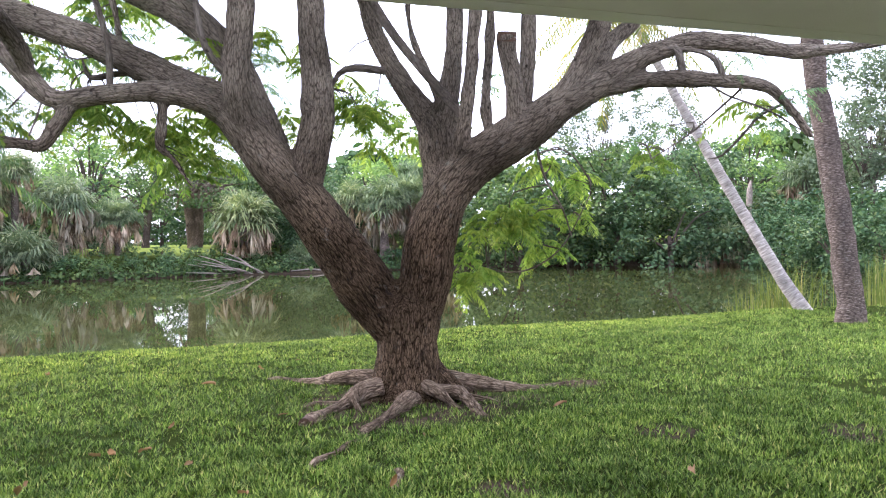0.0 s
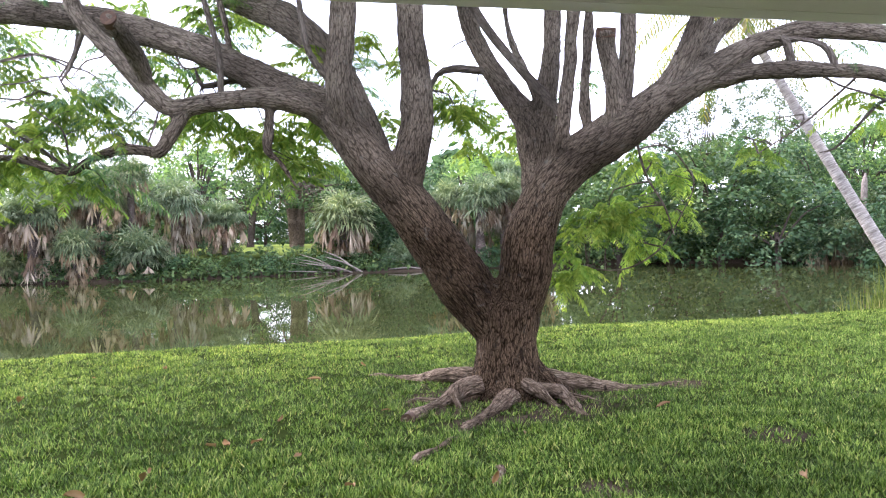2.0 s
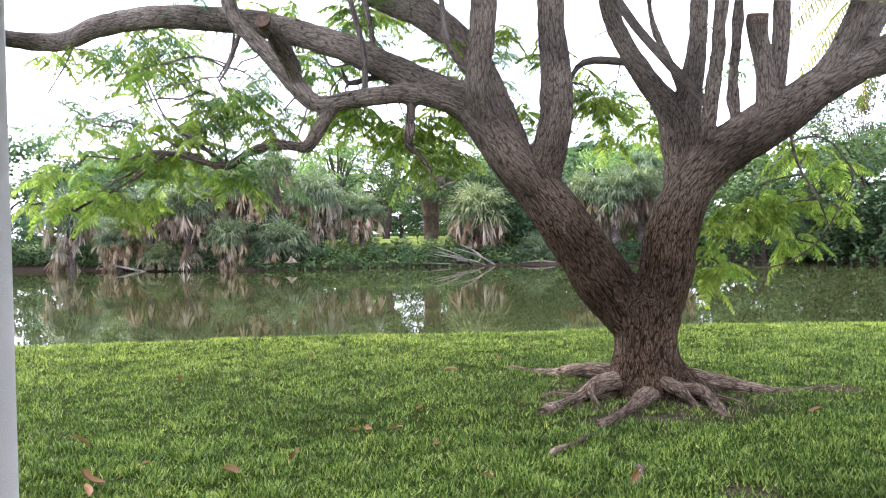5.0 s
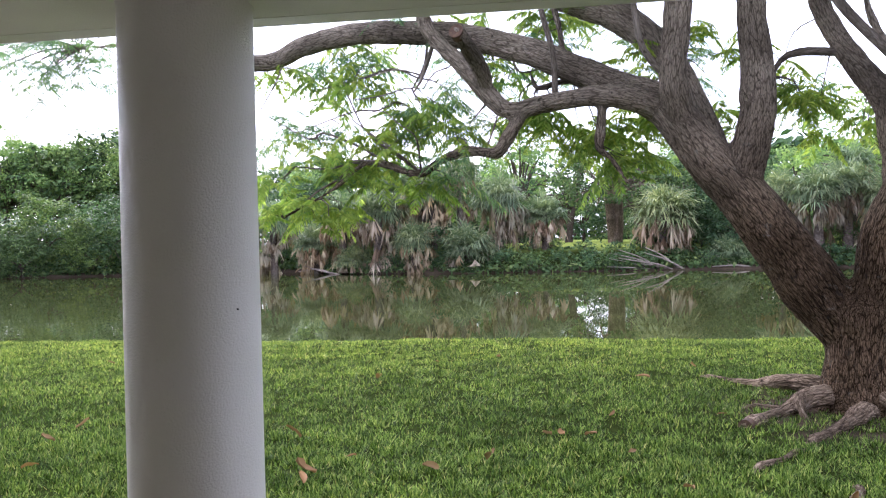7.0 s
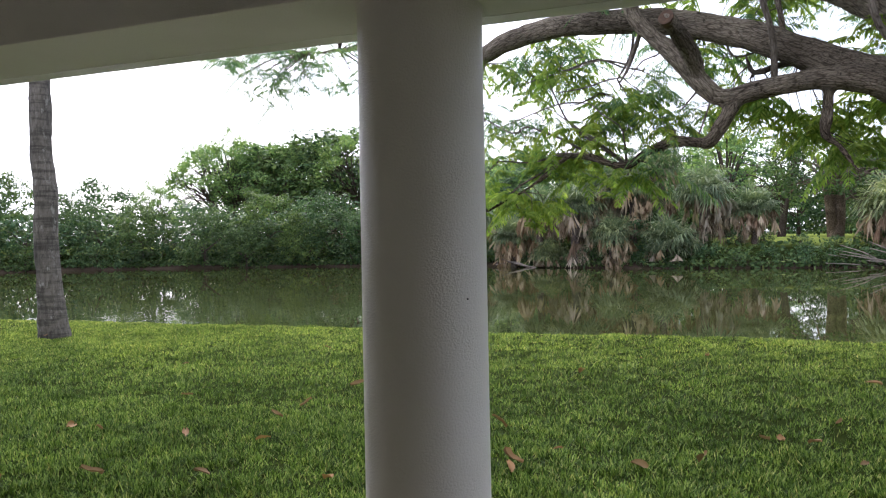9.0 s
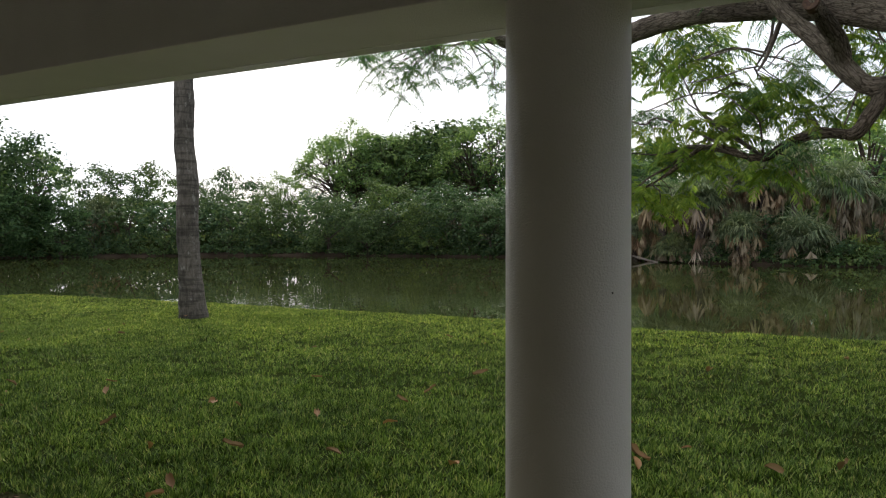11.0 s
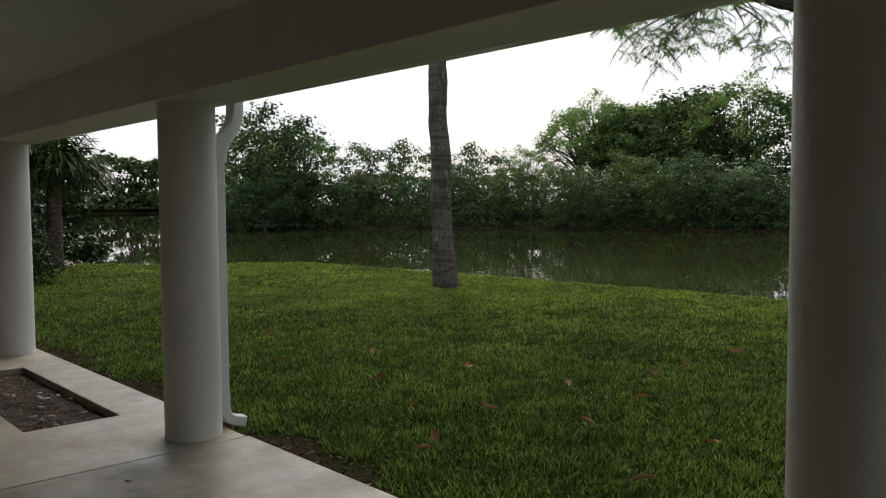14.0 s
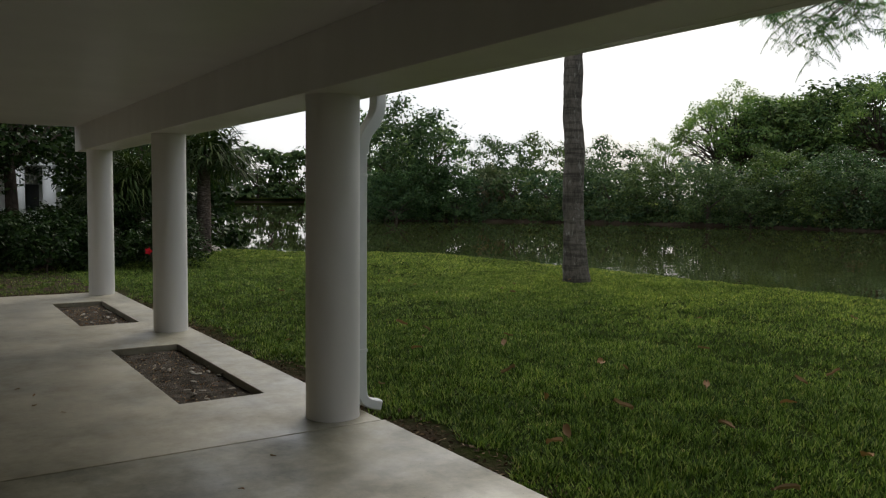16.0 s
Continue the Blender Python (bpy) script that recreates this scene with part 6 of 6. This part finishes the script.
# ---- lawn ----
def blades(rng, n, x0, x1, y0, y1, low, high, width, keep, tri=False):
    """Grass in small tufts: the blades of a tuft lean outwards from its middle."""
    m = n // 10
    heart = np.column_stack([x0 + (x1 - x0) * rng.random(m), y0 + (y1 - y0) * rng.random(m)])[rng.integers(m, size=n)]
    aside = rng.normal(size=(n, 2)) * 0.026
    p = heart + aside
    d = inland(p)
    tuft = 0.5 + 0.25 * np.sin(p[:, 0] * 7.1 + 1.3 * np.sin(p[:, 1] * 5.3)) + 0.25 * np.sin(p[:, 1] * 8.3 + 1.7 * np.sin(p[:, 0] * 4.1))
    edge = 2.98 + 0.16 * np.sin(p[:, 0] * 2.3) + 0.10 * np.sin(p[:, 0] * 7.0)
    ok = (d > 0.25) & (rng.random(n) < keep(p, tuft)) & ((p[:, 1] > edge) | (p[:, 0] < END_X - 1.1))
    ok &= clear_of(p, (3.16, 8.66), 0.55) | (rng.random(n) < 0.15)
    ok &= clear_of(p, (3.0, 8.1), 1.2) | (rng.random(n) < 0.6)
    ok &= clear_of(p, (-12.76, 11.55), 0.3) & clear_of(p, (12.9, 11.74), 0.34)
    for spot, size in BARE:
        ok &= clear_of(p, spot, size) | (rng.random(n) < 0.3)
    p, tuft, aside = p[ok], tuft[ok], aside[ok]
    n = len(p)
    base = np.column_stack([p, ground_z(p) - 0.01])
    a = np.arctan2(aside[:, 1], aside[:, 0]) + rng.normal(size=n) * 0.7
    lean = np.column_stack([np.cos(a), np.sin(a), np.zeros(n)])
    face = np.column_stack([-np.sin(a), np.cos(a), np.zeros(n)])
    h = (low + (high - low) * rng.random(n)) * (0.7 + 0.5 * tuft)
    tilt = 0.25 + 0.95 * rng.random(n)
    w = width * (0.7 + 0.6 * rng.random(n))
    up = np.array([0, 0, 1.0])
    mid = base + up * (h * 0.62)[:, None] + lean * (h * tilt * 0.35)[:, None]
    tip = base + up * (h * (1.0 - 0.25 * tilt))[:, None] + lean * (h * tilt)[:, None]
    fw = face * w[:, None] / 2
    if tri:
        v = np.stack([base - fw, base + fw, tip], 1)
        return v.reshape(-1, 3), np.arange(n * 3).reshape(-1, 3)
    v = np.stack([base - fw * 0.8, base + fw * 0.8, mid + fw, tip, mid - fw], 1)
    k = np.arange(n)[:, None] * 5
    f = np.concatenate([k + np.array([[0, 1, 2]]), k + np.array([[0, 2, 4]]), k + np.array([[4, 2, 3]])], 0)
    return v.reshape(-1, 3), f


rng = np.random.default_rng(33)
near_keep = lambda p, tuft: 0.78 + 0.22 * tuft
lawns = [blades(rng, 330000, -9.5, 7.5, 2.7, 7.2, 0.042, 0.085, 0.0155, near_keep, True),
         blades(rng, 430000, -15, 14, 7.2, 15.0, 0.045, 0.085, 0.0125, near_keep, True),
         blades(rng, 350000, -29, -9.5, 2.6, 14.6, 0.045, 0.085, 0.0125, near_keep, True),
         blades(rng, 40000, 7.5, 22, 3.0, 15.5, 0.045, 0.085, 0.013, near_keep, True),
         blades(rng, 30000, -21, -15.6, -4, 2.9, 0.04, 0.08, 0.012, near_keep, True)]
nv, gvs, gfs = 0, [], []
for v, f in lawns:
    gvs.append(v), gfs.append(f + nv)
    nv += len(v)
lawn = put("grass", mesh_data("grass", np.vstack(gvs), np.vstack(gfs), GRASS))
tagged(lawn, "coarse green lawn grass, freshly mown", "grass", kind="stuff")


# ---- small things ----
rng = np.random.default_rng(77)


def dry_leaf(seed):
    """A curled fallen leaf with a rib."""
    r = np.random.default_rng(seed)
    rows, cols, vs = 6, 5, []
    for i in range(rows):
        s = i / (rows - 1)
        half = 0.038 * math.sin(math.pi * (0.06 + 0.9 * s)) ** 0.8
        for j in range(cols):
            u = j / (cols - 1) * 2 - 1
            vs.append((0.13 * (s - 0.5), u * half * (1 - 0.25 * u * u), 0.02 + 0.016 * u * u + 0.014 * math.sin(3.1 * s + seed) + 0.004 * r.normal()))
    ii, jj = np.meshgrid(np.arange(rows - 1), np.arange(cols - 1), indexing="ij")
    q = (ii * cols + jj).ravel()
    return mesh_data("fallen_leaf", vs, np.stack([q, q + 1, q + cols + 1, q + cols], 1), DRYLEAF, None, True)


LEAVES = [dry_leaf(k) for k in range(4)]
LEAFSPOTS = [(-5.98, 7.25), (-5.98, 5.61), (-4.35, 6.61), (-4.37, 7.18), (-3.88, 5.71), (-4.7, 5.71), (-4.61, 4.54), (-3.77, 4.78), (-2.77, 4.89), (-1.68, 5.58), (-1.73, 5.84), (-0.81, 5.96), (-2.18, 6.84), (-2.09, 9.82), (-0.73, 11.53), (0.04, 7.04), (0.42, 7.03), (-4.31, 3.68), (-4.1, 3.39), (-7.43, 4.32), (-9.11, 5.11), (-6.1, 4.55), (-7.27, 5.41), (-4.36, 8.31), (-2.7, 3.91), (4.16, 7.04), (-0.38, 6.29), (1.11, 9.86), (3.98, 4.78)]
spots = list(LEAFSPOTS)
while len(spots) < 90:
    spots.append((-15 + 20 * rng.random(), 3.1 + 8.5 * rng.random() ** 1.5))
for x, y in spots:
    ob = put("fallen_leaf", LEAVES[rng.integers(4)])
    s = (0.95 if (x, y) in LEAFSPOTS else 0.5) + 0.45 * rng.random()
    ob.matrix_basis = Matrix.LocRotScale((x, y, float(ground_z([(x, y)])[0]) + 0.086), Euler((rng.normal() * 0.35, rng.normal() * 0.35, rng.random() * 6.28)), Vector((s, s, s)))
    tagged(ob, "dry brown curled leaf lying on the lawn", "leaf", "fallen leaves")
for k in range(9):
    x, y = (-8.5 + 5 * rng.random(), -0.5 + 2.6 * rng.random())
    if BED_Y0 - 0.1 < y and x < -6.3:
        y -= 1.2
    ob = put("leaf_scrap", LEAVES[rng.integers(4)])
    ob.matrix_basis = Matrix.LocRotScale((x, y, 0.0), Euler((0, 0, rng.random() * 6.28)), Vector((0.3, 0.3, 0.3)))
    tagged(ob, "small dark leaf scrap on the patio floor", "leaf", "scraps on the patio")

# wood litter on the bare strip beside the slab and on the mulch bed
n = 2600
p = np.vstack([np.column_stack([-14.5 + 13 * rng.random(n), 2.66 + 0.52 * rng.random(n) ** 1.2]), np.column_stack([-15.9 + 1.2 * rng.random(n), -3.5 + 6.1 * rng.random(n)])])
spot = np.column_stack([p, ground_z(p) + 0.012])
cv, cf = leaves(rng, spot, np.full((len(spot), 3), 0.006), 1, 0.045, 0.02, 1.6)
litter = put("mulch", mesh_data("mulch", cv, cf, MULCH))
tagged(litter, "brown bark and leaf litter on bare soil", "mulch", kind="stuff")

# reeds at the water's edge
for cx, cy, count, spread_, tall in ((14.45, 15.0, 46, 0.38, 1.5), (14.9, 15.6, 40, 0.5, 1.4), (13.6, 15.2, 30, 0.4, 1.1), (17.1, 14.7, 40, 0.5, 1.5), (18.2, 15.0, 40, 0.6, 1.6)):
    clump = thing("reed_clump", (cx, cy, float(ground_z([(cx, cy)])[0]) - 0.05), "tall thin green reeds at the water's edge", "reeds", "reeds by the lake")
    n = count * 3
    base = np.column_stack([rng.normal(size=n) * spread_, rng.normal(size=n) * spread_ * 0.6, np.zeros(n)])
    a = rng.random(n) * 6.28
    lean = np.column_stack([np.cos(a), np.sin(a), np.zeros(n)])
    face = np.column_stack([-np.sin(a), np.cos(a), np.zeros(n)]) * 0.012
    h = tall * (0.5 + 0.7 * rng.random(n))[:, None]
    bend = (rng.random(n) ** 2 * 0.5)[:, None]
    up = np.array([0, 0, 1.0])
    mid = base + up * h * 0.6 + lean * h * bend * 0.3
    tip = base + up * h * (1 - 0.3 * bend) + lean * h * bend
    v = np.stack([base - face, base + face, mid + face * 0.8, mid - face * 0.8, tip, tip], 1).reshape(-1, 3)
    k = np.arange(n)[:, None] * 6
    put("reed", mesh_data("reed", v, np.concatenate([k + np.array([[0, 1, 2, 3]]), k + np.array([[3, 2, 4, 5]])], 0), REED), clump, "", "stuff")

# bleached branches at the foot of the far bank
fallen = thing("driftwood", (0, 0, 0), "bleached fallen branches lying in the shallows", "driftwood")
rng = np.random.default_rng(5)
for k in range(13):
    root = np.array([9.2 - 0.25 * k, 58.2 + 0.1 * rng.normal(), -0.7])
    reach, up = 2.0 + 1.8 * rng.random(), 0.15 + 1.5 * (k % 5) / 5 + 0.3 * rng.random()
    tip = root + np.array([-reach, 0.5 * rng.normal(), up])
    mid = (root + tip) / 2 + np.array([0, 0.2 * rng.normal(), 0.12 * up])
    limb("branch", [(*root, 0.09 - 0.004 * k), (*mid, 0.06 - 0.002 * k), (*tip, 0.018)], DRIFT, fallen, 7, 0.3)
fallen = thing("driftwood", (0, 0, 0), "bleached fallen branches lying in the shallows", "driftwood")
limb("branch", [(12.6, 58.2, -0.8, 0.10), (11.5, 58.4, -0.2, 0.08), (10.4, 58.6, 0.3, 0.04)], DRIFT, fallen, 7, 0.3)
limb("branch", [(13.6, 58.0, -0.75, 0.08), (12.0, 57.9, -0.5, 0.06), (10.3, 57.8, -0.55, 0.03)], DRIFT, fallen, 7, 0.3)
fallen = thing("driftwood", (0, 0, 0), "tangle of grey branches at the water's edge", "driftwood")
limb("branch", [(-17.5, 60.6, -0.75, 0.09), (-19.0, 61.2, -0.35, 0.07), (-20.6, 61.6, -0.55, 0.04)], DRIFT, fallen, 7, 0.3)
limb("branch", [(-16.9, 60.2, -0.75, 0.07), (-18.4, 60.6, -0.5, 0.05), (-19.8, 60.8, -0.1, 0.03)], DRIFT, fallen, 7, 0.3)
snag = thing("dead_trunk", (39.95, 45.3, 0), "bare white dead trunk standing on the far bank", "dead tree")
limb("trunk", [(0, 0, 0.2, 0.26), (0.03, 0, 2.6, 0.22), (0.1, 0, 4.4, 0.19), (0.22, 0, 5.1, 0.06)], DRIFT, snag, 10, 0.25, 0.15)
stick = thing("floating_branch", (-41.9, 16.0, -0.75), "thin dark branch sticking out of the water", "branch")
limb("branch", [(0.7, 0, -0.15, 0.05), (0.0, 0.05, 0.2, 0.04), (-0.6, 0.1, 0.42, 0.02)], FARBARK, stick, 6, 0.2)
limb("branch", [(0.0, 0.05, 0.2, 0.03), (0.45, 0.1, 0.50, 0.02)], FARBARK, stick, 6, 0.2)

# red flowers on the hedge
for x, y, z in ((-19.30, 4.29, 0.36), (-19.6, 3.2, 0.62)):
    flower = thing("hibiscus_flower", (x, y, z), "red hibiscus flower on the dark hedge", "flower", "red flowers")
    for k in range(5):
        a = k * 1.2566
        q = [(0, 0, 0), (0.03 * math.cos(a) - 0.045 * math.sin(a), 0.02, 0.03 * math.sin(a) + 0.045 * math.cos(a)), (0.10 * math.cos(a), 0.01, 0.10 * math.sin(a)), (0.03 * math.cos(a) + 0.045 * math.sin(a), -0.015, 0.03 * math.sin(a) - 0.045 * math.cos(a))]
        q = [(b2, c2, d2) for c2, b2, d2 in q]
        put("petal", mesh_data("petal", q, [[0, 1, 2, 3]], PETAL), flower)

# pale stones by the near bank
STONE = plain_material("pale_stone", [(0.3, (0.20, 0.18, 0.15)), (0.7, (0.36, 0.33, 0.29))], 5.0, 0.9, 25.0, 0.6, 0.03)
for k in range(9):
    bm = bmesh.new()
    bmesh.ops.create_icosphere(bm, subdivisions=3, radius=0.3)
    for vert in bm.verts:
        vert.co *= 1 + 0.3 * noise.noise(vert.co * 3.0 + Vector((k * 5.0, 0, 0)))
        vert.co.z *= 0.45
    stone = part("stone", bm, STONE, None, "", True)
    x, y = -25.6 - 0.35 * k + rng.normal() * 0.2, 7.7 + 0.10 * k + rng.normal() * 0.3
    stone.matrix_basis = Matrix.LocRotScale((x, y, float(ground_z([(x, y)])[0])), Euler((0, 0, k)), Vector((1, 1, 1)) * (0.7 + 0.6 * rng.random()))
    tagged(stone, "low pale stone at the edge of the lawn", "stone", "stones by the bank")

# the next house, glimpsed past the hedge
HOUSE_WHITE = plain_material("white_render", [(0.3, (0.68, 0.68, 0.66)), (0.7, (0.78, 0.78, 0.76))], 0.8, 0.7, 60.0, 0.2, 0.004)
DARKGLASS, nt, b = material("dark_window_glass", 0.05, 0.5)
nt.links.new(ramp(nt, noise_tex(nt, coords(nt), 0.8), [(0.3, (0.015, 0.018, 0.02)), (0.7, (0.03, 0.035, 0.04))]), b.inputs["Base Color"])
near_house = thing("white_house", (-47.5, 2.95, -0.12), "white neighbouring house with a columned porch", "house")
bm = bmesh.new()
box(bm, -7.0, -9.0, 0.0, -0.6, 3.6, 3.2)
part("wall", bm, HOUSE_WHITE, near_house)
bm = bmesh.new()
box(bm, -7.4, -9.4, 3.2, 2.9, 4.0, 3.6, 0.03)
part("roof", bm, HOUSE_WHITE, near_house)
for y in (-6.0, -2.4, 1.2, 2.6):
    bm = bmesh.new()
    bmesh.ops.create_cone(bm, cap_ends=True, segments=24, radius1=0.32, radius2=0.30, depth=3.2)
    post = part("column", bm, HOUSE_WHITE, near_house, "round white column", True)
    post.location = (2.5, y, 1.6)
for y in (-5.2, -1.4, 1.9):
    bm = bmesh.new()
    box(bm, -0.66, y - 0.6, 0.9, -0.55, y + 0.6, 2.3)
    pane = part("window", bm, DARKGLASS, near_house)
